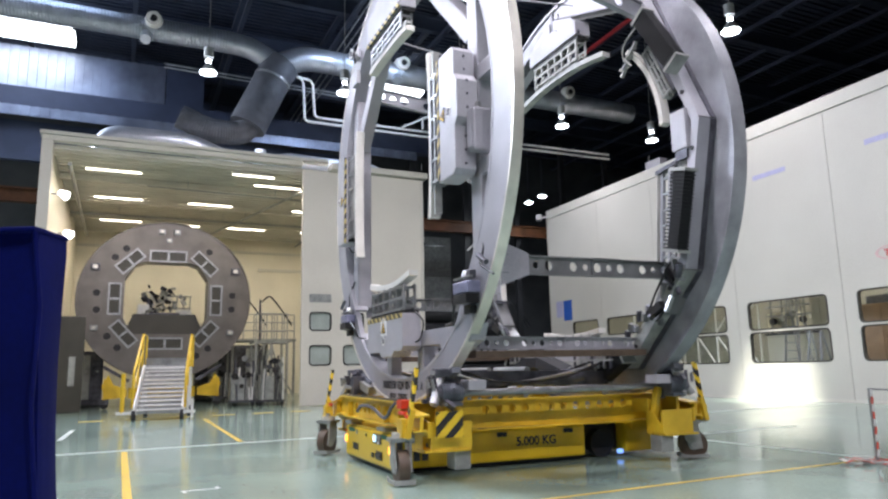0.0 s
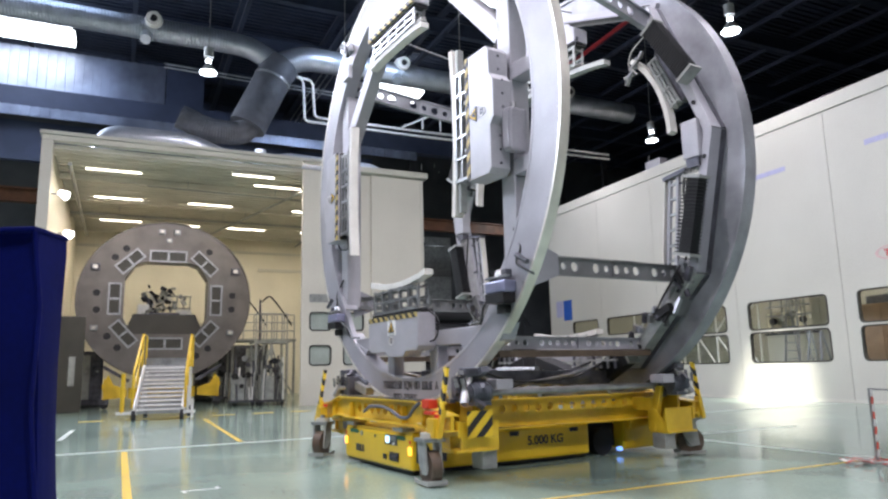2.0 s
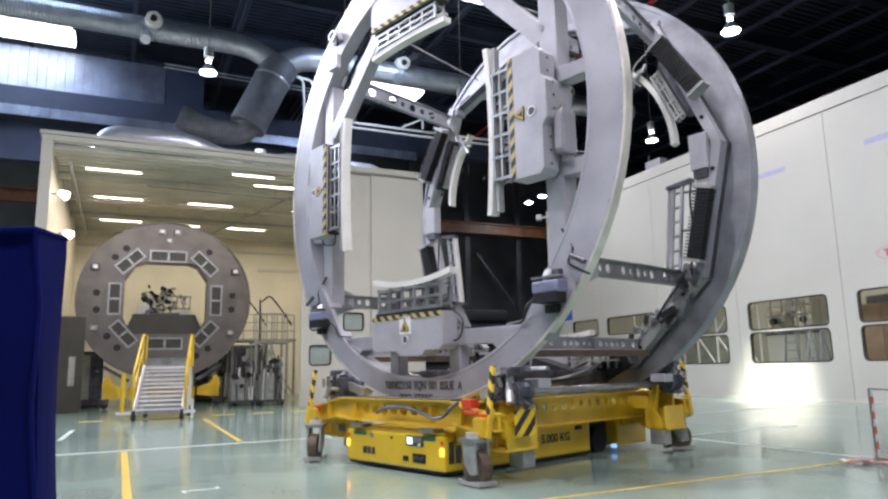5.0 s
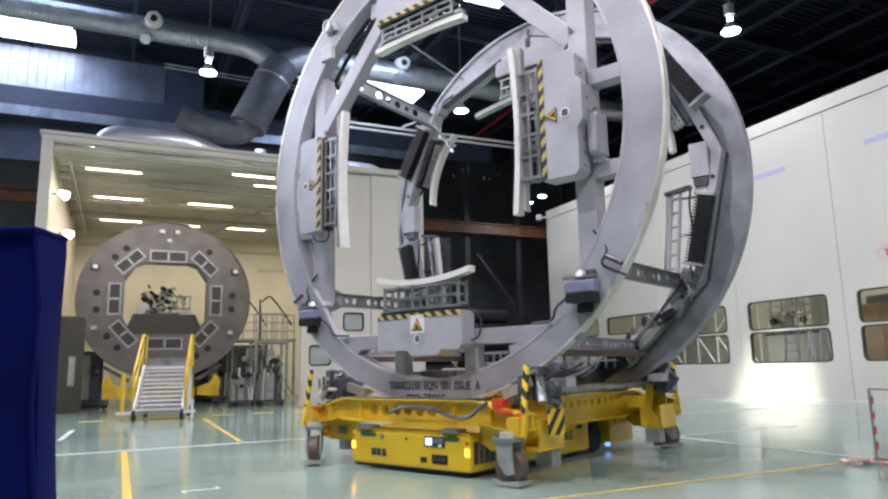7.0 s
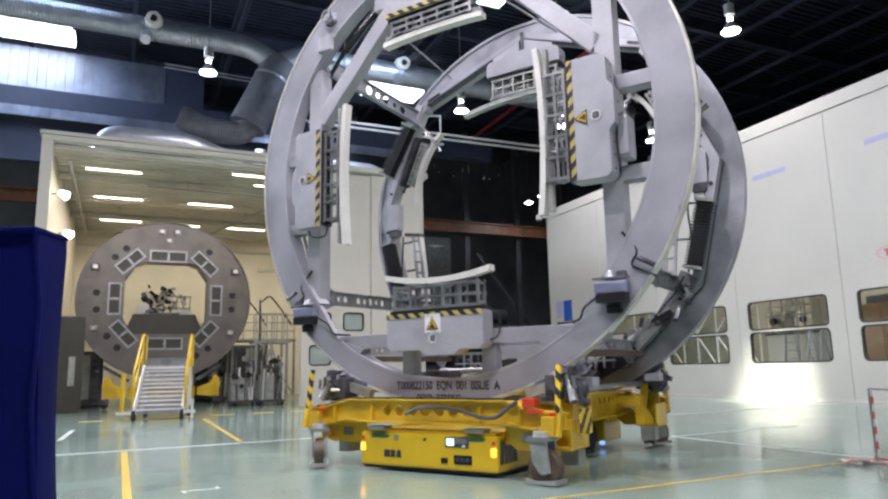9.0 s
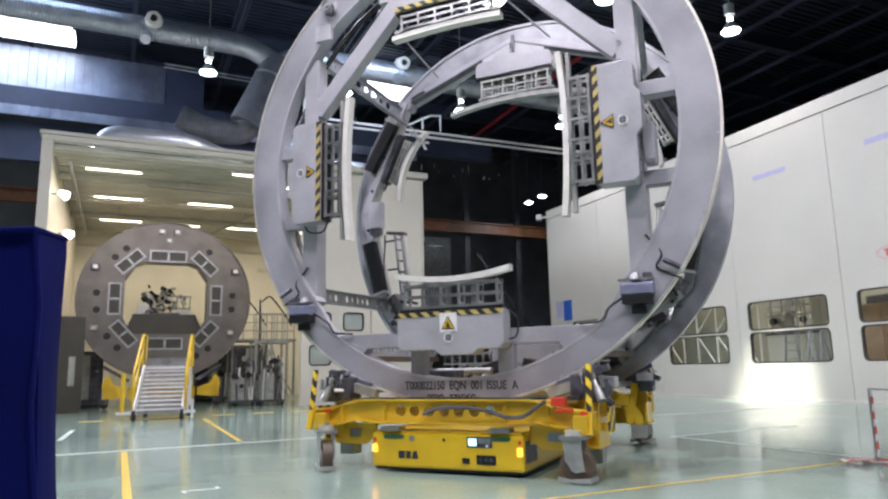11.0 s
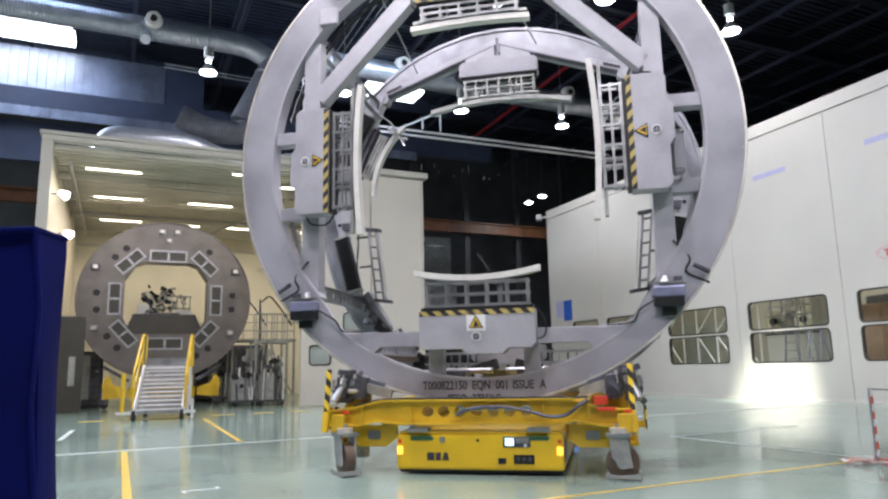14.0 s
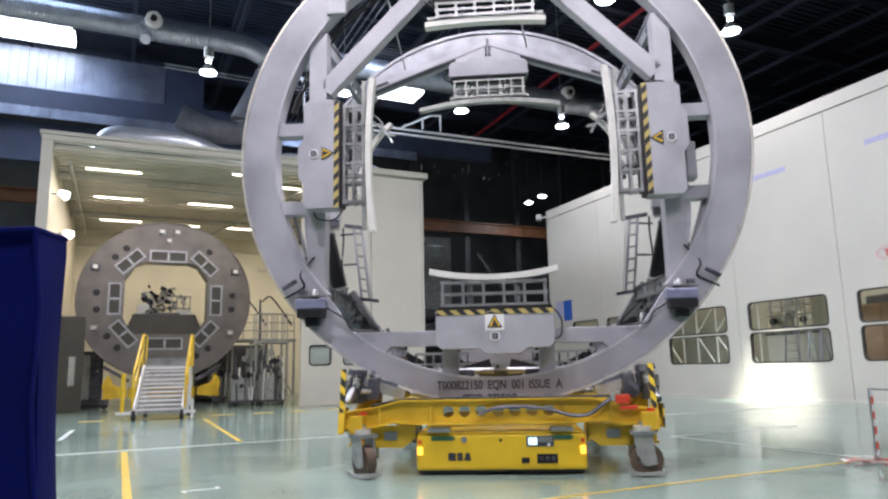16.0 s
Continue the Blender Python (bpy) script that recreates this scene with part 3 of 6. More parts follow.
for k in range(6):
    part("roll", arod((12.2, 33.2, 0.37 + 0.72 * k), (19.1, 33.2, 0.37 + 0.72 * k), 0.36, 16), M_RUBBER, st, smooth=True)

# ducts and pipes under the roof
d1 = thing("air_duct", "large galvanised spiral duct under the roof", "air duct", "ceiling ducts", HALL)
part("main_pipe", tube_along([(-14, 30, 15.7), (3.6, 30, 15.7)], 0.47, 20, 0.02, 0.12), M_DUCT, d1, smooth=True)
part("elbow", tube_along(bend([(3.6, 30, 15.7), (4.6, 30, 15.62), (6.1, 30, 14.85)], 8, 0.9), 0.48, 20), M_DUCT, d1, smooth=True)
part("main_pipe", tube_along(bend([(5.9, 30, 15.0), (7.0, 30, 15.55), (8.2, 30, 15.55)], 6, 0.5), 0.55, 20), M_DUCT, d1, smooth=True)
part("main_pipe", tube_along([(8.1, 30, 15.55), (26, 30, 15.5)], 0.53, 20, 0.02, 0.12), M_DUCT, d1, smooth=True)
# drop and elbow use the duct colour with the shade painted in
part("drop", tube_along([(6.05, 30, 15.05), (5.75, 30, 14.6), (4.55, 30, 11.9)], 0.80, 24), M_DUCTSHADE, d1, smooth=True)
part("drop_elbow", tube_along(bend([(4.75, 30, 12.2), (4.35, 30, 11.55), (3.0, 30, 11.5), (1.75, 30, 12.0)], 6, 0.5), 0.50, 20, 0.02, 0.1), M_DUCTSHADE, d1, smooth=True)
part("seam_band", arod((5.56, 30, 14.15), (5.60, 30, 14.25), 0.83, 24), M_STEEL, d1)
for k, nu in enumerate((0.56, 11.75, 21.4)):
    n = thing("jet_nozzle", "round white jet nozzle on the spiral duct", "air nozzle", "duct nozzles", hall(nu, 29.45, 15.9))
    part("ball", arod((0, 0.2, 0), (-0.03, -0.22, -0.05), 0.38, 20, r2=0.30), M_PAD, n, smooth=True)
    part("mouth", arod((-0.03, -0.21, -0.05), (-0.035, -0.235, -0.052), 0.15, 16), M_BLACK, n)
    part("lower_ball", arod((-0.25, 0.3, -0.6), (-0.3, 0.0, -0.95), 0.22, 16), M_DUCT, n, smooth=True)
rp = thing("roof_duct", "silver duct lying on the booth roof", "air duct", "booth roof ducts", HALL)
part("pipe", tube_along(bend([(-1.3, 29.6, 9.4), (-0.9, 29.6, 10.7), (2.2, 29.6, 10.7), (3.9, 29.6, 10.05), (4.6, 29.6, 9.2)], 5, 0.5), 0.42, 14, 0.015, 0.1), M_DUCT, rp, smooth=True)
rp = thing("roof_duct", "long silver duct on the booth roof", "air duct", "booth roof ducts", HALL)
part("pipe", tube_along(bend([(5.6, 29.6, 9.2), (5.9, 29.6, 10.4), (10.4, 29.6, 10.3), (10.9, 29.6, 9.2)], 5, 0.5), 0.36, 14, 0.015, 0.1), M_DUCT, rp, smooth=True)
rp = thing("roof_cowl", "small round silver cowl on the booth roof", "roof cowl", matrix=HALL)
part("dome", arod((4.8, 28.0, 9.2), (4.8, 28.0, 10.25), 0.33, 16, r2=0.22), M_DUCT, rp, smooth=True)
pp = thing("pipe_run", "pair of thin white pipes under the roof", "pipes", matrix=HALL)
for k in range(2):
    part("pipe", tube_along(bend([(5.6, 30, 14.9 - 0.15 * k), (7.0 + 0.45 * k, 30, 14.5), (7.1 + 0.45 * k, 30, 12.5 + 0.25 * k), (12.0, 29.6, 12.35 + 0.25 * k), (24, 29.6, 12.45 + 0.25 * k)], 4, 0.25), 0.06, 8), M_WHITE, pp, smooth=True)
pc = thing("conduit_pair", "two thin pale conduits crossing behind the dark duct drop", "conduit", matrix=HALL)
for k in range(2):
    part("pipe", arod((1.1, 31.5, 14.74 + 0.16 * k), (9.5, 31.5, 14.55 + 0.16 * k), 0.035, 8), M_DUCT, pc, smooth=True)
rl = thing("roof_railing", "short white railing on a high walkway", "railing", matrix=HALL)
for k in range(3):
    part("post", arod((11.8 + 0.95 * k, 29.5, 12.7), (11.8 + 0.95 * k, 29.5, 12.8 + 0.32 * k), 0.045, 8), M_WHITE, rl)
part("rail", arod((11.6, 29.5, 12.6), (13.2, 29.5, 13.45), 0.05, 8), M_WHITE, rl)
part("rail", arod((13.2, 29.5, 13.45), (13.75, 29.5, 13.5), 0.05, 8), M_WHITE, rl)
rd = thing("sprinkler_pipe", "dark red sprinkler pipe under the roof", "pipe", matrix=HALL)
part("pipe", arod((20.1, 14, 17.0), (21.7, 44, 17.0), 0.11, 10), M_REDPIPE, rd, smooth=True)
for k in range(3):
    cn = thing("roof_conduit", "thin pale conduit running under the dark roof", "conduit", "roof conduits", HALL)
    part("pipe", arod((9.18 + 0.32 * k, 8, 17.2), (9.18 + 0.32 * k, 46, 17.2), 0.035, 8), M_DUCT, cn, smooth=True)
hg = thing("rod_hangers", "thin pale rods hanging over the far hall", "hanging rods", matrix=HALL)
for k in range(9):
    u = 14.6 + 0.62 * k + 0.2 * math.sin(k * 2.3)
    z = 12.05 + 0.2 * math.sin(k * 1.7)
    part("rod", arod((u, 34, z), (u, 34, z + 0.22 + 0.14 * math.cos(k * 1.3)), 0.022, 6), M_SKID, hg)


def high_bay(m):
    t = thing("high_bay_lamp", "glowing round high-bay lamp hung from the dark roof", "pendant lamp", "high-bay lamps", m)
    part("ballast", arod((0, 0, 0.62), (0, 0, 1.0), 0.17, 14), M_SKID, t, smooth=True)
    part("bulb", arod((0, 0, 0.44), (0, 0, 0.52), 0.09, 12), M_LAMP, t, smooth=True)
    part("reflector", arod((0, 0, 0.05), (0, 0, 0.36), 0.31, 20, r2=0.12), M_SKID, t, "grey reflector", smooth=True)
    lens = bmesh.new()
    bmesh.ops.create_uvsphere(lens, u_segments=20, v_segments=8, radius=1.0)
    bmesh.ops.transform(lens, matrix=Matrix.Translation((0, 0, 0.05)) @ Matrix.Diagonal((0.30, 0.30, 0.08, 1)), verts=lens.verts)
    part("lens", lens, M_LAMP, t, "glowing lens", smooth=True)
    part("neck", arod((0, 0, 0.36), (0, 0, 0.62), 0.05, 10), M_SKID, t)
    part("stem", arod((0, 0, 1.0), (0, 0, 6.86), 0.02, 6), M_STEEL, t)
    return t


first = high_bay(hall(BAYS[0][0], BAYS[0][1], 12.12))
for bu, bv in BAYS[1:]:
    copy_thing(first, hall(bu, bv, 12.12))
for fu, fv in ((24.1, 38.2), (24.0, 36.4)):
    fl = thing("round_lamp", "glowing flat round lamp over the dark far hall", "pendant lamp", "far hall lamps", hall(fu, fv, 11.9))
    part("housing", arod((0, 0, 0.07), (0, 0, 0.30), 0.29, 20, r2=0.12), M_DARK, fl, "dark housing", smooth=True)
    part("stem", arod((0, 0, 0.30), (0, 0, 6.9), 0.02, 6), M_DARK, fl)
    disc = bmesh.new()
    bmesh.ops.create_uvsphere(disc, u_segments=20, v_segments=8, radius=1.0)
    bmesh.ops.transform(disc, matrix=Matrix.Translation((0, 0, 0.05)) @ Matrix.Diagonal((0.27, 0.27, 0.09, 1)), verts=disc.verts)
    part("lens", disc, M_LAMP, fl, "glowing lens", smooth=True)


# ---- the moving train: vehicle, cradle and ring tool, all in the vehicle's own axes (x across, y to the rear) ----
def guided_vehicle():
    t = thing("guided_vehicle", "low yellow automated guided vehicle under the cradle", "transport vehicle")
    body = part("body", abox(-1.0, 1.0, 0.0, 2.76, 0.06, 0.47), M_YELLOWA, t, bevel=0.035)
    part("deck", abox(-0.97, 0.97, 0.03, 3.9, 0.472, 0.50), M_YELLOW, t, bevel=0.008)
    part("rear_body", abox(-1.0, 1.0, 3.42, 4.2, 0.06, 0.47), M_YELLOWA, t, bevel=0.035)
    part("belly", abox(-0.8, 0.8, 2.74, 3.44, 0.10, 0.45), M_BLACK, t)
    part("skirt", abox(-0.96, 0.96, 0.03, 2.7, 0.03, 0.06), M_BLACK, t)
    for sx in (-1, 1):
        part("drive_wheel", arod((sx * 0.80, 3.08, 0.19), (sx * 0.93, 3.08, 0.19), 0.185, 22), M_RUBBER, t, smooth=True)
        part("corner_lamp", abox(sx * 0.955 - 0.03, sx * 0.955 + 0.03, -0.012, 0.02, 0.24, 0.33), M_ORANGE, body, "lit orange lamp")
        part("corner_mark", abox(sx * 0.955 - 0.02, sx * 0.955 + 0.02, -0.008, 0.02, 0.37, 0.41), M_RED, body)
        part("floor_lamp", abox(sx * 0.99 - 0.03, sx * 0.99 + 0.03, 3.30, 3.36, 0.05, 0.10), M_BLUEGLOW, body, "blue glowing floor spot")
        x0, x1 = sorted((sx * 0.38 + sx * 0.18, sx * 0.80 + sx * 0.02))
        part("arrow_mark", plate([(x0, 0.40), (x1, 0.40), (x1 + 0.03, 0.425), (x1, 0.45), (x0, 0.45)], [], -0.006, 0.002), surface("dark_green_mark", (0.03, 0.12, 0.06), 0.5), body)
        part("deck_latch", abox(sx * 0.72 - 0.13, sx * 0.72 + 0.13, -0.05, 0.12, 0.502, 0.545), M_STEEL, t)
    pn = part("control_panel", abox(0.30, 0.62, -0.010, 0.01, 0.325, 0.445), M_MACH, body)
    part("screen", abox(0.325, 0.425, -0.016, -0.009, 0.345, 0.425), M_SCREEN, pn, "lit screen")
    part("key_plate", abox(0.45, 0.60, -0.016, -0.009, 0.37, 0.43), M_STEEL, pn)
    part("button", arod((0.56, -0.03, 0.345), (0.56, -0.008, 0.345), 0.018, 10), M_WHITE, pn)
    sk = part("socket_panel", abox(0.42, 0.66, -0.010, 0.01, 0.135, 0.24), M_BLACK, body)
    for k in range(3):
        part("socket", arod((0.47 + 0.07 * k, -0.03, 0.19), (0.47 + 0.07 * k, -0.009, 0.19), 0.024, 10), M_MACH, sk)
    part("small_socket", abox(0.24, 0.33, -0.014, 0.01, 0.14, 0.20), M_BLACK, body)
    part("eye", arod((-0.43, -0.012, 0.41), (-0.43, 0.01, 0.41), 0.035, 14), M_STEEL, body)
    part("eye", arod((0.0, -0.010, 0.40), (0.0, 0.01, 0.40), 0.018, 10), M_BLACK, body)
    for k, (a, b) in enumerate(((0, 0.09), (0.105, 0.17), (0.185, 0.27))):
        part("maker_mark", plate([(-0.62 + a, 0.17), (-0.62 + b, 0.17), (-0.62 + b - 0.02 * (k == 2), 0.26), (-0.62 + a + 0.02 * (k == 2), 0.26)], [], -0.005, 0.002), M_TEXT, body)
    for y0 in (1.42, 2.42):
        for sx in (-1, 1):
            part("side_slot", abox(sx * 1.0 - 0.012, sx * 1.0 + 0.012, y0, y0 + 0.14, 0.37, 0.425), M_BLACK, body)
            part("deck_slot", abox(sx * 1.0 - 0.03, sx * 1.0 + 0.012, y0 - 0.1, y0 + 0.2, 0.455, 0.485), M_BLACK, body)
    side = Matrix(((0, 0, 1, 1.003), (1, 0, 0, 2.0), (0, 1, 0, 0.245), (0, 0, 0, 1)))
    lettering("load_lettering", "5.000 KG", 0.155, M_TEXT, t, side)
    side2 = Matrix(((0, 0, -1, -1.003), (-1, 0, 0, 2.0), (0, 1, 0, 0.245), (0, 0, 0, 1)))
    lettering("load_lettering", "5.000 KG", 0.155, M_TEXT, t, side2)
    for q in range(4):
        part("side_vent", abox(1.0 - 0.01, 1.0 + 0.01, 0.06 + 0.11 * q, 0.14 + 0.11 * q, 0.15, 0.40), M_MACH, body)
    return t


def caster(parent, x, y, turn):
    m = Matrix.Translation((x, y, 0)) @ pose(0, 0, 0, 0, 0, turn)
    f = part("caster_fork", abox(-0.13, 0.13, -0.13, 0.13, 0.46, 0.50), M_STEEL, parent, matrix=m)
    for s in (-1, 1):
        part("fork_plate", plate([(-0.10, 0.46), (0.10, 0.46), (0.14, 0.14), (0.02, 0.12), (-0.08, 0.24)], [], s * 0.09 - 0.012, s * 0.09 + 0.012), M_SKID, f)
    part("wheel", arod((0.03, -0.06, 0.185), (0.03, 0.06, 0.185), 0.185, 24), M_WHEEL, f, "scuffed brown wheel", smooth=True)
    part("swivel_head", arod((0, 0, 0.50), (0, 0, 0.555), 0.10, 18), M_EDGE, f, "bright swivel head", smooth=True)
    part("swivel_nut", arod((0, 0, 0.555), (0, 0, 0.60), 0.035, 8), M_STEEL, f)
    part("hub", arod((0.03, -0.072, 0.185), (0.03, 0.072, 0.185), 0.075, 14), M_STEEL, f)
    part("foot_guard", plate([(-0.16, 0.02), (0.19, 0.02), (0.19, 0.07), (-0.02, 0.05), (-0.16, 0.075)], [], -0.118, -0.102), M_SKID, f)
    part("foot_guard", plate([(-0.16, 0.02), (0.19, 0.02), (0.19, 0.07), (-0.02, 0.05), (-0.16, 0.075)], [], 0.102, 0.118), M_SKID, f)
    part("foot_plate", abox(0.192, 0.21, -0.118, 0.118, 0.02, 0.07), M_SKID, f)
    return f


def cradle():
    t = thing("transport_cradle", "yellow steel transport cradle with hazard posts and casters", "transport frame")
    for y0, y1 in ((-0.03, 0.17), (3.86, 4.06)):
        out = [(-1.9, 0.57), (-1.5, 0.57), (-1.25, 0.62), (-0.95, 0.595), (0.9, 0.595), (1.15, 0.62), (1.42, 0.57), (1.82, 0.57), (1.82, 0.73), (1.4, 0.77), (1.1, 0.87), (-1.2, 0.87), (-1.5, 0.79), (-1.9, 0.74)]
        ym = (y0 + y1) / 2
        beam = part("cross_beam", slab(out, ym - 0.02, ym + 0.02, [(-0.62 + 0.2 * k, 0.735, 0.07) for k in range(7)]), M_YELLOW, t)
        top = out[8:]
        for a, b in zip(top, top[1:]):
            part("top_flange", abar((a[0], ym, a[1]), (b[0], ym, b[1]), 0.018, y1 - y0), M_YELLOW, beam)
        low = out[:8]
        for a, b in zip(low, low[1:]):
            part("bottom_flange", abar((a[0], ym, a[1]), (b[0], ym, b[1]), 0.018, y1 - y0), M_YELLOW, beam)
        for x in (-1.45, -0.82, 0.78, 1.3):
            part("stiffener", abox(x - 0.008, x + 0.008, y0 + 0.01, y1 - 0.01, 0.60, 0.80), M_YELLOW, beam)
    for sx in (-1, 1):
        x = sx * 1.22
        holes = [(1.15 + 0.19 * k, 0.735, 0.05) for k in range(15)]
        b = part("side_beam", slab([(0.17, 0.56), (1.0, 0.52), (3.2, 0.50), (3.98, 0.56), (3.98, 0.84), (0.17, 0.84)], -0.015, 0.015, holes), M_YELLOW, t, matrix=Matrix(((0, 1, 0, x), (1, 0, 0, 0), (0, 0, 1, 0), (0, 0, 0, 1))))
        part("top_flange", abox(0.17, 3.98, -0.09, 0.09, 0.84, 0.856), M_YELLOW, b)
        part("bottom_flange", abar((0.17, 0, 0.55), (1.0, 0, 0.51), 0.016, 0.18), M_YELLOW, b)
        part("bottom_flange", abox(1.0, 3.98, -0.09, 0.09, 0.49, 0.506), M_YELLOW, b)
        part("push_tube", arod((sx * 1.58, 0.55, 0.955), (sx * 1.58, 3.95, 0.955), 0.042, 14), M_STEEL, t, "bare steel tube", smooth=True)
        for y in (0.55, 3.92):
            part("tube_holder", abox(sx * 1.58 - 0.07, sx * 1.58 + 0.07, y - 0.03, y + 0.03, 0.80, 1.02), M_YELLOW, t, bevel=0.01)
        for back in (0, 1):
            y = 4.0 if back else 0.05
            s = -1 if back else 1                       # the way towards the middle
            mm = Matrix.Translation((sx * 1.68, y, 0))
            tw = part("corner_tower", plate([(-0.17, 0.36), (0.15, 0.36), (0.12, 0.60), (0.12, 0.98), (-0.02, 0.98), (-0.17, 0.70)], [], 0.32 * s - 0.02, 0.32 * s + 0.02), M_YELLOW, t, matrix=mm)
            part("tower_plate", plate([(-0.2, 0.50), (0.17, 0.50), (0.17, 0.66), (-0.2, 0.72)], [], 0.10 * s - 0.015, 0.10 * s + 0.015), M_YELLOW, tw)
            part("tower_side", abox(sx * 0.14 - 0.015, sx * 0.14 + 0.015, min(0.12 * s, 0.62 * s), max(0.12 * s, 0.62 * s), 0.36, 0.66), M_YELLOW, tw)
            part("tower_floor", abox(-0.17, 0.17, min(0.05 * s, 0.60 * s), max(0.05 * s, 0.60 * s), 0.335, 0.358), M_YELLOW, tw)
            if not back:
                part("panel_arm", abox(min(sx * 0.14, sx * 0.25), max(sx * 0.14, sx * 0.25), min(0.26 * s, 0.34 * s), max(0.26 * s, 0.34 * s), 0.52, 0.60), M_YELLOW, tw)
                part("hazard_panel", abox(sx * 0.26 - 0.01, sx * 0.26 + 0.01, min(0.14 * s, 0.46 * s), max(0.14 * s, 0.46 * s), 0.50, 0.78), M_HAZY, tw, "black and yellow hazard panel")
            part("block_foot", abox(-0.11, 0.11, min(0.42 * s, 0.62 * s), max(0.42 * s, 0.62 * s), 0.13, 0.334), M_SKID, tw, "grey block", bevel=0.012)
            # striped marker post on a leaning arm
            px = sx * 0.157 - 0.05
            part("post_arm", abar((px, -0.15 * s, 0.50), (px, -0.08 * s, 0.80), 0.075, 0.06), M_YELLOW, tw)
            part("marker_post", abar((px, -0.105 * s, 0.74), (px, -0.02 * s, 1.26), 0.062, 0.04), M_HAZ, tw, "striped marker post", bevel=0.006)
            # jack motor between beam and ring
            mo = part("jack_motor", arod((0.0, 0.24 * s, 0.92), (0.0, 0.50 * s, 0.92), 0.105, 18), M_MOTOR, tw, "dark jack motor", smooth=True, matrix=Matrix.Translation((sx * 0.14, 0, 0.05)))
            rj = random.Random(7 + back + 3 * sx)
            for q_ in range(12):
                c_ = Vector((sx * rj.uniform(-0.28, 0.14), rj.uniform(0.16, 0.5) * s, rj.uniform(0.78, 1.16)))
                v_ = Vector((rj.uniform(-1, 1), rj.uniform(-0.6, 0.6), rj.uniform(-0.6, 1))).normalized() * rj.uniform(0.03, 0.09)
                if q_ % 2:
                    part("jack_piece", abar(c_ - v_, c_ + v_, rj.uniform(0.03, 0.08), rj.uniform(0.04, 0.08)), rj.choice((M_MOTOR, M_MACH, M_TIE)), mo)
                else:
                    part("jack_rod", arod(c_ - v_, c_ + v_, rj.uniform(0.015, 0.035), 8), rj.choice((M_STEEL, M_MACH, M_BLACK)), mo, smooth=True)
            part("motor_cap", arod((0.0, 0.19 * s, 0.92), (0.0, 0.239 * s, 0.92), 0.085, 16), M_MACH, mo)
            for q_ in range(6):
                part("cooling_fin", arod((0.0, (0.27 + 0.035 * q_) * s, 0.92), (0.0, (0.283 + 0.035 * q_) * s, 0.92), 0.118, 16), M_MOTOR, mo)
            part("motor_foot", abox(-0.10, 0.10, min(0.26 * s, 0.48 * s), max(0.26 * s, 0.48 * s), 0.78, 0.83), M_MOTOR, mo, bevel=0.01)
            part("slide_bar", abar((-sx * 0.52, 0.44 * s, 0.98), (sx * 0.10, 0.40 * s, 1.18), 0.07, 0.10), M_MOTOR, mo)
            part("gear_case", abox(-0.22 * sx - 0.10, -0.22 * sx + 0.10, min(0.2 * s, 0.48 * s), max(0.2 * s, 0.48 * s), 0.82, 1.10), M_MACH, mo, bevel=0.02)
            part("jack_arm", abar((-sx * 0.2, 0.36 * s, 1.0), (-sx * 0.62, 0.42 * s, 0.88), 0.12, 0.14), M_SKID, mo)
            part("terminal_box", abox(sx * 0.02 - 0.11, sx * 0.02 + 0.11, min(0.54 * s, 0.76 * s), max(0.54 * s, 0.76 * s), 0.95, 1.06), M_GREY2, mo, "small grey terminal box", bevel=0.008)
            part("hinge_box", abox(sx * 0.02 - 0.08, sx * 0.02 + 0.08, -0.14 * s - 0.06, -0.14 * s + 0.06, 0.50, 0.71), M_YELLOW, tw, bevel=0.015)
            part("hinge_pin", arod((sx * 0.02 - 0.1, -0.14 * s, 0.51), (sx * 0.02 + 0.1, -0.14 * s, 0.51), 0.035, 10), M_STEEL, tw)
            part("tower_column", abar((-0.10, 0.60 * s, 0.34), (-0.03, 0.50 * s, 0.95), 0.10, 0.07), M_YELLOW, tw, bevel=0.01)
            part("tower_web", plate([(-0.17, 0.36), (0.10, 0.36), (0.10, 0.46), (-0.04, 0.64), (-0.17, 0.64)], [], 0.60 * s - 0.012, 0.60 * s + 0.012), M_YELLOW, tw)
            part("tower_link", abox(min(-sx * 0.1, -sx * 0.44), max(-sx * 0.1, -sx * 0.44), min(0.48 * s, 0.62 * s), max(0.48 * s, 0.62 * s), 0.62, 0.80), M_YELLOW, tw, bevel=0.01)
            for q_ in range(6):
                part("jack_bolt", arod((sx * (0.08 - 0.05 * q_), (0.14 + 0.04 * (q_ % 3)) * s, 0.95 + 0.03 * (q_ % 2)), (sx * (0.06 - 0.05 * q_), (0.12 + 0.05 * (q_ % 3)) * s, 1.08 + 0.03 * (q_ % 3)), 0.022, 8), (M_STEEL, M_MACH, M_EDGE)[q_ % 3], mo)
            part("jack_cylinder", arod((0.06 * sx, 0.14 * s, 0.80), (-0.08 * sx, 0.3 * s, 1.14), 0.05, 12), M_STEEL, mo, smooth=True)
            part("jack_head", abox(-0.06 * sx - 0.08, -0.06 * sx + 0.08, min(0.2 * s, 0.42 * s), max(0.2 * s, 0.42 * s), 1.10, 1.20), M_MACH, mo, bevel=0.02)
            part("red_plug", abox(0.02, 0.10, -0.12 * s - 0.02, -0.12 * s + 0.02, 0.715, 0.75), M_RED, tw)
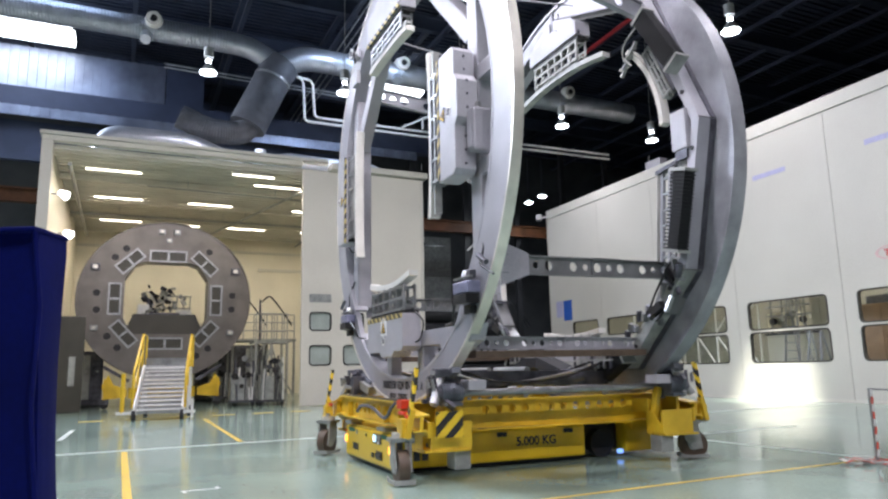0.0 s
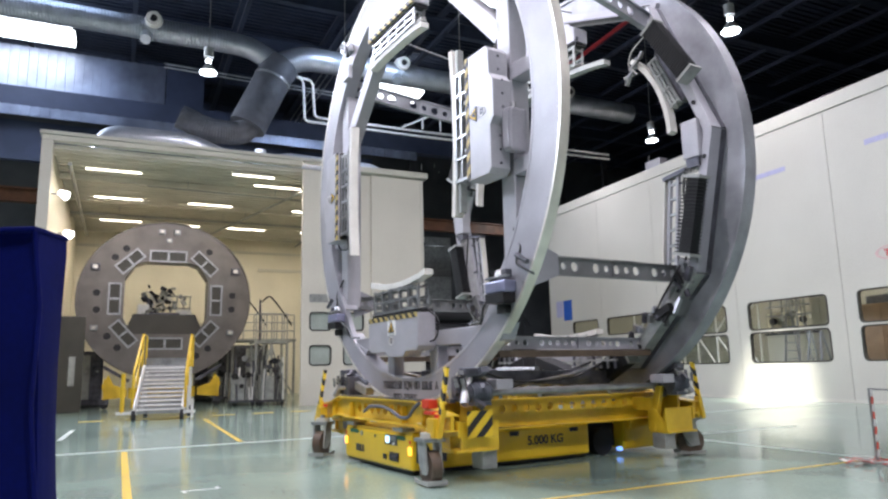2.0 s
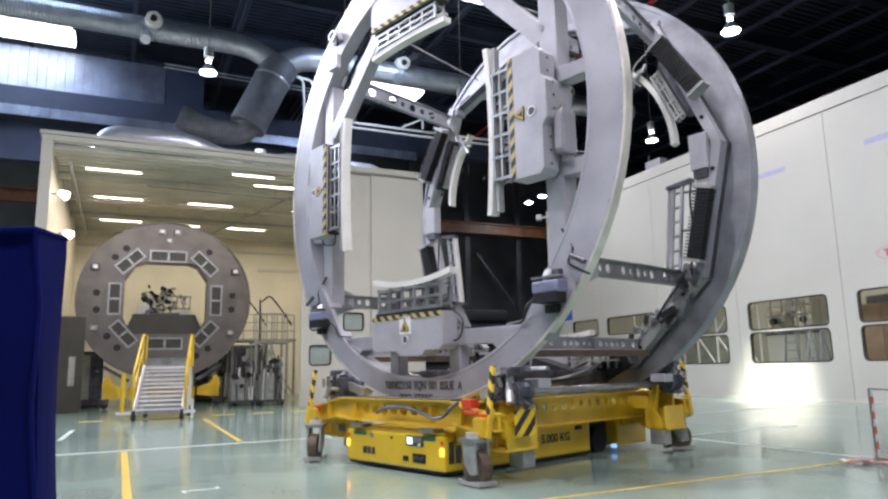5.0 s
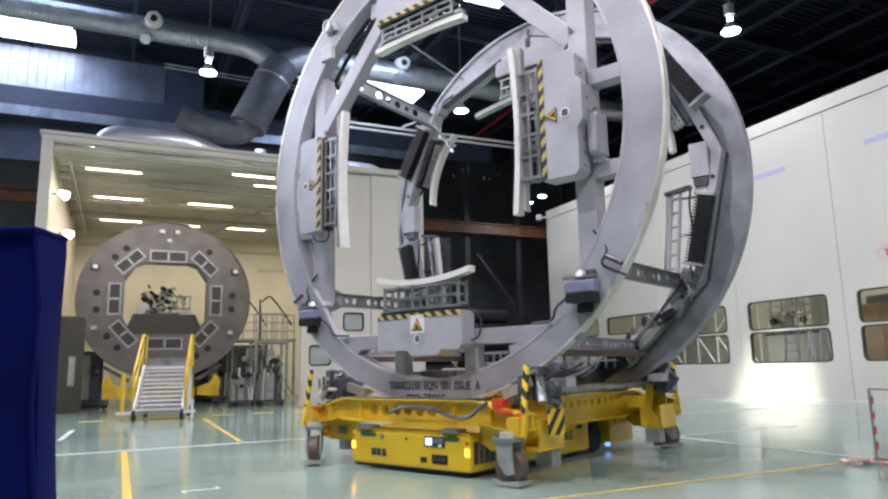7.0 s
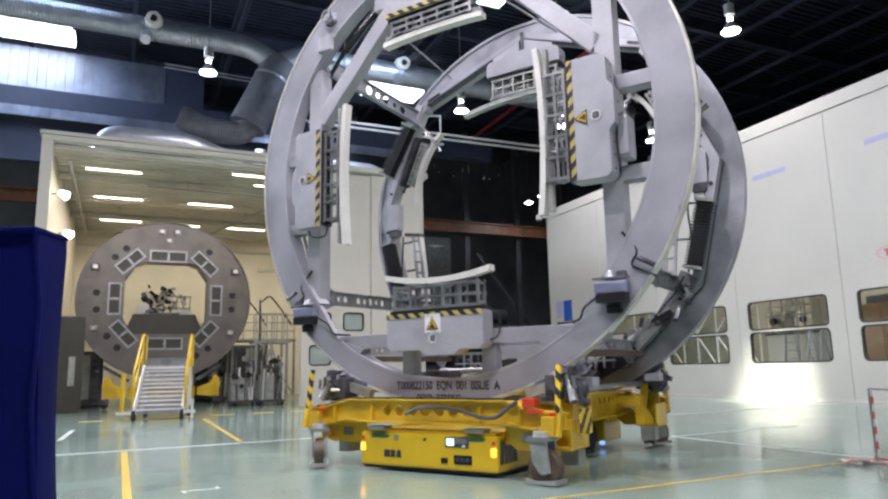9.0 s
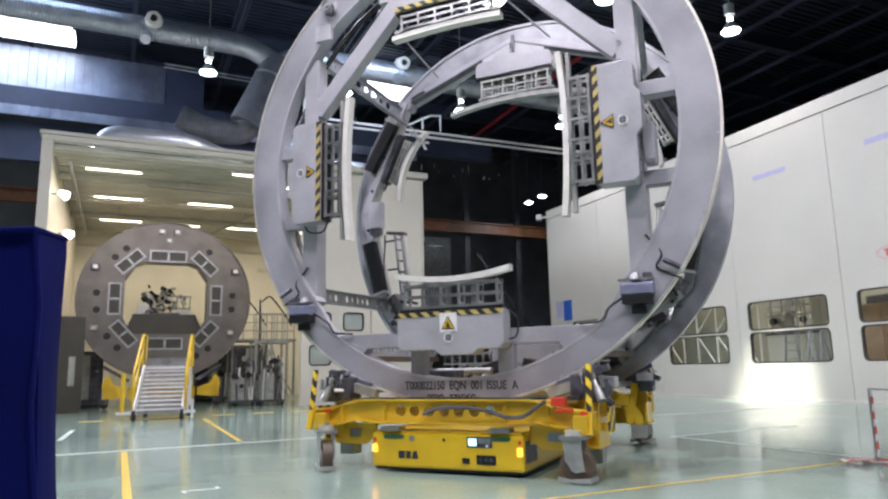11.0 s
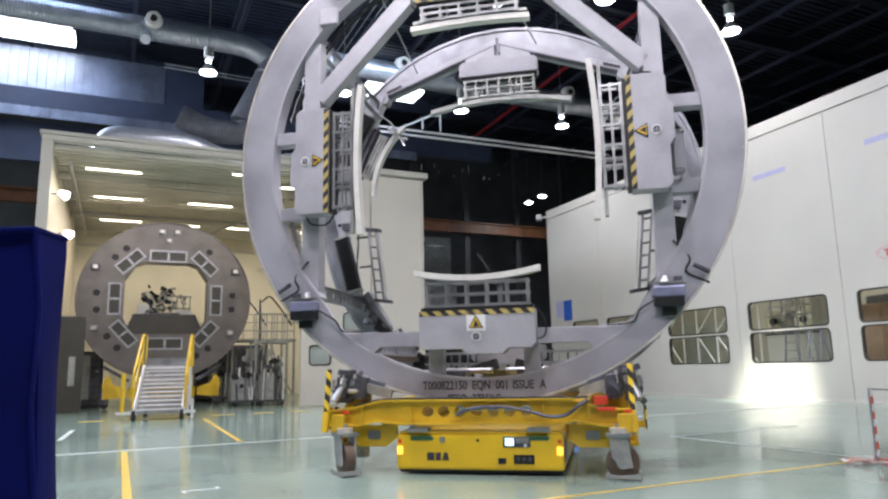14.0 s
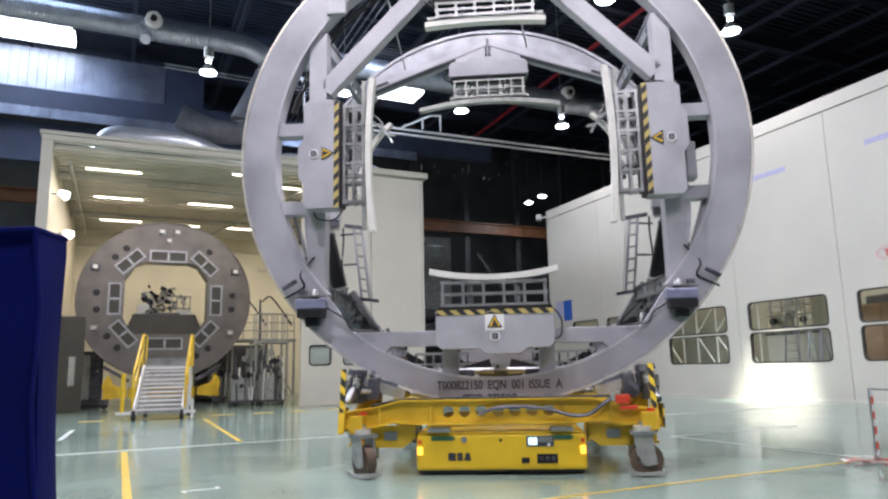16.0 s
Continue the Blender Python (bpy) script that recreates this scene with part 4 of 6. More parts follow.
            br = part("under_bracket", plate([(-0.30, 0.31), (0.16, 0.31), (0.30, 0.42), (0.30, 0.57), (-0.30, 0.57)] if sx < 0 else [(0.30, 0.31), (-0.16, 0.31), (-0.30, 0.42), (-0.30, 0.57), (0.30, 0.57)], [], 0.10 * s, 0.14 * s), M_YELLOW, t, matrix=Matrix.Translation((sx * 1.33, y, 0)))
            part("bracket_plate", abox(-0.08, 0.08, 0.085 * s - 0.004, 0.085 * s + 0.004, 0.40, 0.50), M_STEEL, br)
            part("bracket_side", abox(-0.3, -0.27, min(0.1 * s, 0.5 * s), max(0.1 * s, 0.5 * s), 0.36, 0.57), M_YELLOW, br)
            caster(t, sx * 1.62, y + (0.0 if back else -0.16), (62 if sx > 0 else 50) if back else (-6 if sx > 0 else -48))
    # red coupling and the grey hose along the front beam
    part("red_coupling", abox(1.36, 1.52, -0.06, 0.06, 0.80, 0.90), M_RED, t, "red coupling block", bevel=0.01)
    part("red_coupling", abox(1.40, 1.60, -0.06, 0.04, 0.735, 0.775), M_RED, t, bevel=0.01)
    hose = [(-0.25, -0.05, 0.70), (-0.05, -0.06, 0.78), (0.35, -0.06, 0.79), (0.62, -0.06, 0.74), (0.85, -0.07, 0.67), (1.05, -0.07, 0.68), (1.2, -0.07, 0.80), (1.3, -0.05, 0.86)]
    part("hose", tube_along(bend(hose, 5, 0.15), 0.022, 8), M_MACH, t, "dark grey hose", smooth=True)
    hose = [(1.3, 0.0, 0.89), (0.9, -0.02, 0.885), (0.0, 0.0, 0.89), (-1.2, 0.02, 0.885), (-1.55, 0.03, 0.81)]
    part("hose", tube_along(bend(hose, 5, 0.3), 0.016, 8), M_BLACK, t, "black cable", smooth=True)
    part("cross_tube", arod((-1.3, 1.7, 0.9), (1.3, 1.7, 0.9), 0.04, 10), M_STEEL, t)
    part("cross_tube", arod((-1.3, 2.9, 0.9), (1.3, 2.9, 0.9), 0.04, 10), M_STEEL, t)
    return t


def clamp_unit(parent, centre, angle, r_in, r_out, width, r_pad, pad_len, y0, y1, stripes=True, signs=False, cols=5, rows=3, body_mat=None, curve=3.6, pad_mat=None):
    """A box on a ring that holds a lattice and a curved pad towards the middle. Local x across, local z inwards."""
    m = Matrix.Translation((centre[0], 0, centre[1])) @ pose(0, 0, 0, 0, -(angle + 90), 0) @ Matrix.Translation((0, 0, 0))
    # local z = 0 at the ring's middle, negative z outwards
    h = width / 2
    out = [(-h, -r_out + 0.06), (-h + 0.06, -r_out), (-0.2, -r_out), (-0.12, -r_out - 0.07), (0.32, -r_out - 0.07), (0.40, -r_out), (h - 0.06, -r_out), (h, -r_out + 0.06), (h, -r_in), (-h, -r_in)]
    b = part("clamp_box", slab(out, y0, y1), body_mat or M_GREY2, parent, "grey clamp box", matrix=m, bevel=0.012)
    for k in range(9):
        bx_ = -h + 0.12 + (width - 0.24) * k / 8
        zz_ = -r_out - (0.07 if -0.12 < bx_ < 0.32 else 0.0)
        part("edge_bolt", arod((bx_, (y0 + y1) / 2, zz_ - 0.006), (bx_, (y0 + y1) / 2, zz_ + 0.004), 0.016, 8), M_MACH, b)
    if stripes:
        part("hazard_strip", abox(-h + 0.01, h - 0.01, y0 - 0.006, y0 + 0.02, -r_in - 0.06, -r_in + 0.004), M_HAZS, b, "black and yellow warning strip")
    part("slide_plate", abox(-h + 0.02, h - 0.02, y0 + 0.05, y1 - 0.02, -r_in, -r_in + 0.05), M_BLACK, b)
    lw = h - 0.09
    lat = bmesh.new()
    d = r_in - r_pad - 0.06
    for yy in (y0 + 0.06, y1 - 0.05):
        for k in range(cols):
            x = -lw + 2 * lw * k / (cols - 1)
            box(lat, x - 0.016, x + 0.016, yy - 0.015, yy + 0.015, -r_in + 0.05, -r_pad - 0.05)
        for k in range(rows):
            zz = -r_in + 0.07 + (d - 0.09) * k / (rows - 1)
            box(lat, -lw - 0.03, lw + 0.03, yy - 0.014, yy + 0.014, zz - 0.015, zz + 0.015)
    for k in range(cols):
        x = -lw + 2 * lw * k / (cols - 1)
        for zz in (-r_in + 0.1, -r_pad - 0.1):
            box(lat, x - 0.015, x + 0.015, y0 + 0.06, y1 - 0.05, zz - 0.015, zz + 0.015)
    # unstriped rear lattices get a duller grey: the ring's shade put into colour
    part("lattice", lat, M_STEEL if stripes else M_SKID, b)
    # curved pad: thin crescent with a pale face
    pad = bmesh.new()
    n = 16
    R = curve
    rows_ = []
    ya, yb = (y0 + y1) / 2 - 0.065, (y0 + y1) / 2 + 0.065
    for k in range(n + 1):
        x = -pad_len / 2 + pad_len * k / n
        sag = R - math.sqrt(R * R - x * x)
        rows_.append([pad.verts.new((x, yy, -r_pad + sag + dz)) for yy, dz in ((ya, -0.055), (ya, 0.02), (yb, 0.02), (yb, -0.055))])
    for p, q in zip(rows_, rows_[1:]):
        for i in range(4):
            pad.faces.new((p[i], p[(i + 1) % 4], q[(i + 1) % 4], q[i]))
    pad.faces.new(rows_[0])
    pad.faces.new(rows_[-1][::-1])
    part("pad", pad, pad_mat or M_PAD, b, "slim curved pad", smooth=True)
    half_back = pad_len / 2 - 0.03 if curve > 8 else min(width / 2, pad_len * 0.3)
    part("pad_backing", abox(-half_back, half_back, ya + 0.02, yb - 0.02, -r_pad - 0.10, -r_pad - 0.056), M_SKID, b)
    part("ram", arod((-0.3, (y0 + y1) / 2, -r_in), (-0.3, (y0 + y1) / 2, -r_pad - 0.08), 0.035, 12), M_STEEL, b, smooth=True)
    part("ram", arod((0.3, (y0 + y1) / 2, -r_in), (0.3, (y0 + y1) / 2, -r_pad - 0.08), 0.035, 12), M_STEEL, b, smooth=True)
    part("cable", tube_along(bend([(h - 0.1, y1 - 0.1, -r_out + 0.1), (h + 0.1, y1 - 0.05, -r_out + 0.12), (h + 0.12, y1, -r_in - 0.1), (h - 0.05, y1 - 0.1, -r_in + 0.06)], 5, 0.1), 0.012, 6), M_BLACK, b)
    if signs:
        # warning triangle with its tip inwards and a round mark behind it
        sm = Matrix.Translation((0.0, y0 - 0.004, -(r_in + r_out) / 2 - 0.02))
        if abs(angle + 90) < 1:
            part("sign_sheet", abox(-0.12, 0.12, -0.002, 0.006, 0.0, 0.24), M_WHITE, b, matrix=sm)
        tri, dot = (0, 0.11), (0, -0.07)
        s = part("warning_triangle", plate([(tri[0] - 0.095, tri[1] - 0.075), (tri[0] + 0.095, tri[1] - 0.075), (tri[0], tri[1] + 0.09)], [], -0.008, -0.003), M_TEXT, b, "black-edged yellow warning triangle", matrix=sm)
        part("triangle_face", plate([(tri[0] - 0.07, tri[1] - 0.061), (tri[0] + 0.07, tri[1] - 0.061), (tri[0], tri[1] + 0.062)], [], -0.012, -0.009), M_SIGNY, s)
        part("triangle_symbol", plate([(tri[0] - 0.04, tri[1] - 0.055), (tri[0] + 0.045, tri[1] - 0.055), (tri[0] + 0.02, tri[1] - 0.01), (tri[0] - 0.005, tri[1] + 0.03), (tri[0] - 0.02, tri[1] - 0.015)], [], -0.015, -0.0125), M_TEXT, s)
        d_ = part("target_mark", annulus(0.050, 0.062, -0.008, -0.003, seg=24, cx=dot[0], cz=dot[1]), M_WHITE, b, "round checkered target", matrix=sm)
        for q in range(4):
            a = 45 + 90 * q
            part("target_spot", annulus(0.012, 0.040, -0.009, -0.004, a - 24, a + 24, 4, dot[0], dot[1]), M_MACH, d_)
    return b


def drilled(parent, a, b, depth, n, mat):
    """A channel beam with round holes in its web, from a to b."""
    a, b = Vector(a), Vector(b)
    L = (b - a).length
    ax = (b - a).normalized()
    side = ax.cross(Vector((0, 0, 1))).normalized()
    up = side.cross(ax)
    m = Matrix((ax, -side, up)).transposed().to_4x4()
    m.translation = a
    holes = [(L * (k + 0.7) / (n + 0.4), 0, depth * (0.30 if k % 2 else 0.22)) for k in range(n) if k % 6 != 4]
    w = part("tie_beam", slab([(0, -depth / 2), (L, -depth / 2), (L, depth / 2), (0, depth / 2)], -0.01, 0.01, holes), mat, parent, "drilled grey tie beam", matrix=m)
    part("flange", abox(0, L, -0.045, 0.045, depth / 2, depth / 2 + 0.012), mat, w)
    part("flange", abox(0, L, -0.045, 0.045, -depth / 2 - 0.012, -depth / 2), mat, w)
    for k in range(3):
        part("gusset", abox(L * (0.04 + 0.46 * k) - 0.006, L * (0.04 + 0.46 * k) + 0.006, -0.04, 0.04, -depth / 2, depth / 2), mat, w)
    part("splice", abox(L * 0.52, L * 0.68, -0.02, 0.02, depth * 0.42, depth * 0.62), mat, w)
    return w


def ring_tool():
    t = thing("ring_tool", "large grey double ring holding tool with clamps, on the cradle", "assembly tool")
    cx, cz, R = -0.03, 4.2, 3.42
    def inner(a):
        d = abs((a - 270 + 180) % 360 - 180)
        return 2.96 + 0.15 * max(0.0, min(1.0, (46 - d) / 12))

    def around(r, n=120):
        return [(cx + (r(360 * k / n) if callable(r) else r) * math.cos(math.tau * k / n), cz + (r(360 * k / n) if callable(r) else r) * math.sin(math.tau * k / n)) for k in range(n)]

    ring = part("front_ring", plate(around(R - 0.03), [around(inner)], 0.50, 0.58), M_GREY, t, "wide flat grey ring")
    part("rim", annulus(R - 0.03, R, 0.49, 0.61, cx=cx, cz=cz, seg=128), M_EDGE, ring, "bright bare rim", smooth=True)
    part("inner_flange", annulus(2.93, 2.96, 0.495, 0.72, -42, 222, cx=cx, cz=cz, seg=100), M_GREY2, ring, smooth=True)
    part("foot_flange", annulus(3.08, 3.11, 0.495, 0.72, 230, 310, cx=cx, cz=cz, seg=30), M_GREY2, ring, smooth=True)
    for k in range(90):
        a = math.tau * (k + 0.5) / 90
        part("rim_bolt", arod((cx + 3.37 * math.cos(a), 0.492, cz + 3.37 * math.sin(a)), (cx + 3.37 * math.cos(a), 0.502, cz + 3.37 * math.sin(a)), 0.016, 6), M_STEEL, ring)
    # broad foot of the ring between its inner edge and the chord beam
    part("chord_beam", abox(-1.98, 1.92, 0.53, 0.71, 1.535, 1.73), M_GREY, t, bevel=0.01)
    for sx in (-1, 1):
        c = [(sx * 2.0 + cx, 1.732), (sx * 1.35 + cx, 1.53), (sx * 1.55 + cx, 1.35), (sx * 2.2 + cx, 1.55), (sx * 2.3 + cx, 1.732)]
        part("corner_gusset", slab(c, 0.515, 0.70), M_GREY, t)
        part("foot_post", abox(sx * 0.62 - 0.1, sx * 0.62 + 0.1, 0.54, 0.70, 1.1, 1.53), M_GREY, t, bevel=0.008)
        part("post", abox(sx * 2.37 - 0.125 + cx, sx * 2.37 + 0.125 + cx, 0.56, 0.80, 2.28, 5.98), M_GREY2, t, bevel=0.012)
        part("brace", abar((sx * 2.28 + cx, 0.66, 5.12), (sx * 0.78 + cx, 0.66, 6.68), 0.24, 0.2), M_GREY2, t, bevel=0.012)
        for z in (4.56, 3.44):
            part("arm", abar((sx * 2.3 + cx, 0.66, z), (sx * 2.97 + cx, 0.66, z), 0.18, 0.2), M_GREY, t, bevel=0.01)
        part("strut", arod((sx * 2.44, 0.70, 2.42), (sx * 2.76, 0.70, 3.38), 0.028, 10), M_STEEL, t, smooth=True)
        part("strut_sleeve", arod((sx * 2.44, 0.70, 2.42), (sx * 2.56, 0.70, 2.78), 0.045, 10), M_MACH, t, smooth=True)
        # lower ring latches
        la = part("ring_latch", abox(sx * 2.36 - 0.05 - 0.19, sx * 2.36 - 0.05 + 0.19, 0.34, 0.50, 2.04, 2.17), M_LATCH, t, "grey latch block with dark slots", bevel=0.02)
        part("latch_slot", abox(sx * 2.36 - 0.05 - 0.17, sx * 2.36 - 0.05 + 0.17, 0.33, 0.49, 1.93, 2.035), M_BLACK, la)
        part("latch_base", abox(sx * 2.36 - 0.05 - 0.08, sx * 2.36 - 0.05 + 0.08, 0.42, 0.498, 1.82, 1.915), M_BLACK, la)
        part("latch_dome", arod((sx * 2.34 - 0.05, 0.44, 2.2), (sx * 2.34 - 0.05, 0.44, 2.30), 0.08, 14, r2=0.04), M_STEEL, la, smooth=True)
        part("latch_sensor", abox(sx * 2.48 - 0.05 - 0.05, sx * 2.48 - 0.05 + 0.05, 0.38, 0.46, 2.2, 2.29), M_MACH, la, bevel=0.01)
        part("latch_rail", abox(sx * 2.36 - 0.05 - 0.21, sx * 2.36 - 0.05 + 0.21, 0.36, 0.40, 2.20, 2.225), M_STEEL, la)
        part("latch_cable", tube_along(bend([(sx * 2.2, 0.4, 2.05), (sx * 1.95, 0.42, 1.9), (sx * 1.9, 0.45, 1.76), (sx * 1.6, 0.48, 1.74)], 5, 0.1), 0.016, 6), M_BLACK, la)
        part("cable_loop", tube_along(bend([(sx * 2.42, 0.55, 2.75), (sx * 2.62, 0.5, 2.5), (sx * 2.5, 0.48, 2.35), (sx * 2.8, 0.5, 2.2)], 6, 0.15), 0.014, 8), M_BLACK, t, smooth=True)
        part("sensor_tube", arod((sx * 2.62, 0.42, 2.42), (sx * 2.80, 0.42, 2.32), 0.030, 12), M_MACH, t, smooth=True)
    ab = part("arm_box", abox(2.49, 2.63, 0.40, 0.64, 3.58, 4.08), M_GREY, t, "grey drive box beside the clamp", bevel=0.03)
    part("box_lid", abox(2.505, 2.615, 0.385, 0.398, 3.62, 4.04), M_GREY, ab)
    part("box_plug", arod((2.56, 0.50, 4.08), (2.56, 0.50, 4.15), 0.035, 10), M_STEEL, ab)
    part("top_beam", abox(-1.2, 1.14, 0.56, 0.76, 6.62, 6.86), M_GREY2, t, bevel=0.012)
    uc = (cx, 4.10)
    clamp_unit(t, uc, -90, 2.14, 2.62, 1.48, 1.70, 1.64, 0.26, 0.52, True, True, 6, 3)
    clamp_unit(t, uc, 180, 2.0, 2.48, 1.50, 1.60, 2.12, 0.26, 0.52, True, True, 6, 3, None, 9.0)
    clamp_unit(t, uc, 0, 2.0, 2.48, 1.50, 1.60, 2.12, 0.26, 0.52, True, True, 6, 3, None, 9.0)
    clamp_unit(t, uc, 90, 2.14, 2.62, 1.48, 1.80, 1.64, 0.26, 0.52, True, False, 6, 3, None, 9.0)
    part("ring_ear", abox(-2.25, -1.98, 0.44, 0.52, 6.2, 6.45), M_GREY2, t, bevel=0.02)
    for a in (128, 52):
        p = (cx + 3.2 * math.cos(radians(a)), cz + 3.2 * math.sin(radians(a)))
        lg = part("lifting_lug", abox(p[0] - 0.11, p[0] + 0.11, 0.43, 0.50, p[1] - 0.07, p[1] + 0.07), M_GREY2, t, bevel=0.02)
        part("lug_hose", tube_along(bend([(p[0] - 0.05, 0.42, p[1]), (p[0] + 0.12, 0.36, p[1] - 0.02), (p[0] + 0.10, 0.40, p[1] - 0.20), (p[0] - 0.04, 0.42, p[1] - 0.12)], 5, 0.08), 0.018, 6), M_MACH, lg, smooth=True)
        part("shackle", annulus(0.07, 0.10, 0.34, 0.38, cx=p[0], cz=p[1], seg=16), M_STEEL, lg)
    # ring cables along the inside of the ring
    for k in range(2):
        pts = [(cx + (2.88 - 0.05 * k) * math.cos(radians(a)), 0.78, cz + (2.88 - 0.05 * k) * math.sin(radians(a))) for a in range(100, 172, 6)]
        part("ring_cable", tube_along(pts, 0.018, 6), M_BLACK, t, smooth=True)
    lettering_line("number_lettering", "T000822150 EQN 001 ISSUE A", 0.150, M_TEXT, t, (0.0, 0.497, 0.98), 0.76, 0.09)
    lettering_line("weight_lettering", "PESO 3725KG", 0.145, M_TEXT, t, (-0.12, 0.497, 0.815), 0.76, 0.09)

    # rear ring round a ten-sided frame
    x2, cz2 = -0.05, 4.0
    oval = [(x2 + 3.34 * math.cos(math.tau * k / 120), cz2 + 3.31 * math.sin(math.tau * k / 120)) for k in range(120)]
    half = [(2.2, 2.22), (3.08, 0.17), (2.66, -1.62), (1.45, -2.78)]
    poly = [(0.0, 3.02)] + [(-x, z) for x, z in half] + [(x, z) for x, z in half[::-1]]
    corners = [(x2 + x, cz2 + z) for x, z in poly]
    rr = part("rear_ring", plate(oval, [corners], 3.48, 3.58), M_ALU, t, "wide worn aluminium ring")
    shell = annulus(0.996, 1.012, 3.45, 3.66, seg=128)
    bmesh.ops.transform(shell, matrix=Matrix.Translation((x2, 0, cz2)) @ Matrix.Diagonal((3.34, 1, 3.31, 1)), verts=shell.verts)
    part("rear_rim", shell, M_ALU, rr, "worn aluminium rim", smooth=True)
    for k in range(len(corners)):
        (px, pz), (qx, qz) = corners[k], corners[(k + 1) % len(corners)]
        p, q = Vector((px, 3.35, pz)), Vector((qx, 3.35, qz))
        n = Vector((-(q - p).z, 0, (q - p).x)).normalized()
        if n.dot(Vector((x2, 3.35, cz2)) - p) < 0:
            n = -n
        top = k in (0, 8)
        off = -0.05 if top else 0.035
        dy = Vector((0, 0.18, 0)) if top else Vector((0, 0, 0))
        fb = part("frame_beam", abar(p + n * off + dy, q + n * off + dy, 0.13, 0.27), M_GREY2 if k in (1, 7) else M_SKID if k in (3, 4, 5) else M_GREY, rr, bevel=0.01)
        part("beam_seam", abar(p + n * -0.035 + Vector((0, 0.1, 0)), q + n * -0.035 + Vector((0, 0.1, 0)), 0.014, 0.10), M_MACH, fb)
        if top:
            part("beam_lip", abar(p + n * 0.03 + Vector((0, 0.05, 0)), q + n * 0.03 + Vector((0, 0.05, 0)), 0.02, 0.16), M_MACH, fb)
            e = q if k == 0 else p
            w = (p - q).normalized() if k == 0 else (q - p).normalized()
            part("beam_slot", abar(e + w * 0.12 - n * 0.06 + Vector((0, 0.045, 0)), e + w * 0.42 - n * 0.06 + Vector((0, 0.045, 0)), 0.05, 0.03), M_BLACK, fb)
        else:
            g = (p + q) / 2
            for h_ in (-0.3, 0.0, 0.3):
                c_ = g + (q - p) * h_ + n * 0.035
                part("beam_port", arod(c_ + Vector((0, -0.135, 0)), c_ + Vector((0, -0.15, 0)), 0.03, 12), M_BLACK, fb)
            part("weld_strip", abar(p.lerp(q, 0.06) + n * 0.105, p.lerp(q, 0.94) + n * 0.105, 0.012, 0.16), M_STEEL, fb)
    for k, (px, pz) in enumerate(corners):
        d = (Vector((x2, 0, cz2)) - Vector((px, 0, pz))).normalized()
        if 0 < k < 9:
            part("joint_plate", arod((px + d.x * 0.1, 3.26, pz + d.z * 0.1), (px + d.x * 0.1, 3.49, pz + d.z * 0.1), 0.09, 8), M_GREY, rr)
    # top rear clamp: box in the darker grey, for the ring's shadow on it
    clamp_unit(t, (x2, cz2), 90, 2.38, 2.66, 1.40, 1.93, 2.5, 3.22, 3.50, False, False, 7, 3, M_GREY, 6.0, M_SKID)
    clamp_unit(t, (x2, cz2), -90, 2.40, 2.66, 1.24, 2.30, 1.5, 3.22, 3.50, False, False, 6, 3, M_GREY2, 4.5)
    for s_ in (0, 1):
        clamp_unit(t, (x2, cz2), 25 if not s_ else 155, 2.70, 2.82, 0.98, 2.42, 1.40, 3.26, 3.46, False, False, 4, 3, M_MACH, 1.7)

    def ladder_pad(sx):
        """A slim upright ladder of two rails between dark end plates, on the frame's side."""
        a, b = Vector((x2 + sx * 2.31, 3.32, 3.68)), Vector((x2 + sx * 2.17, 3.32, 2.46))
        ax = Vector((sx * 0.14, 0, 0.02))
        ld = part("ladder_rail", abar(a, b, 0.04, 0.05), M_GREY2, t, "slim grey ladder rail")
        part("ladder_rail", abar(a + ax, b + ax, 0.035, 0.05), M_GREY2, ld)
        for q_ in range(6):
            c_ = a.lerp(b, (q_ + 0.4) / 6)
            part("ladder_rung", abar(c_, c_ + ax, 0.03, 0.04), M_STEEL, ld)
        part("end_plate", abar(a - ax * 0.6 + Vector((0, 0, 0.03)), a + ax * 2.1 + Vector((0, 0, 0.03)), 0.05, 0.12), M_MACH, ld, "dark end plate")
        part("end_plate", abar(b - ax * 1.1 - Vector((0, 0, 0.03)), b + ax * 1.3 - Vector((0, 0, 0.03)), 0.05, 0.12), M_MACH, ld, "dark end plate")
        for z_ in (0.08, 0.52):
            c_ = a.lerp(b, z_) + ax
            part("ladder_arm", arod(c_, c_ + Vector((sx * 0.26, 0.06, 0.0)), 0.018, 8), M_MACH, ld)
        part("pad_strip", abar(a - ax * 0.45, b - ax * 0.45, 0.018, 0.10), M_PAD, ld)

    def bellows(p, q, w=0.11):
        p, q = Vector((x2 + p[0], 3.13, p[1])), Vector((x2 + q[0], 3.13, q[1]))
        d = (q - p).normalized()
        m = Matrix((d, Vector((0, 1, 0)), d.cross(Vector((0, 1, 0))))).transposed().to_4x4()
        m.translation = p
        L = (q - p).length
        bl = part("bellows", abox(0, L, -0.06, 0.09, -w + 0.02, w - 0.02), M_RUBBER, t, "black ribbed bellows", matrix=m)
        for k in range(22):
            part("fold", abox(L * (k + 0.2) / 22, L * (k + 0.62) / 22, -0.095, 0.085, -w - 0.012, w + 0.012), M_FOLD, bl)
        for e in (0.0, L):
            part("end_flange", abox(e - 0.02, e + 0.02, -0.11, 0.10, -w - 0.03, w + 0.03), M_SKID, bl)

    for sx in (-1, 1):
        bellows((sx * 2.36, 5.80), (sx * 2.90, 4.92))
        bellows((sx * 2.88, 3.56), (sx * 2.64, 2.60))
        bellows((sx * 1.02, 1.12), (sx * 1.56, 1.40), 0.12)
        ladder_pad(sx)
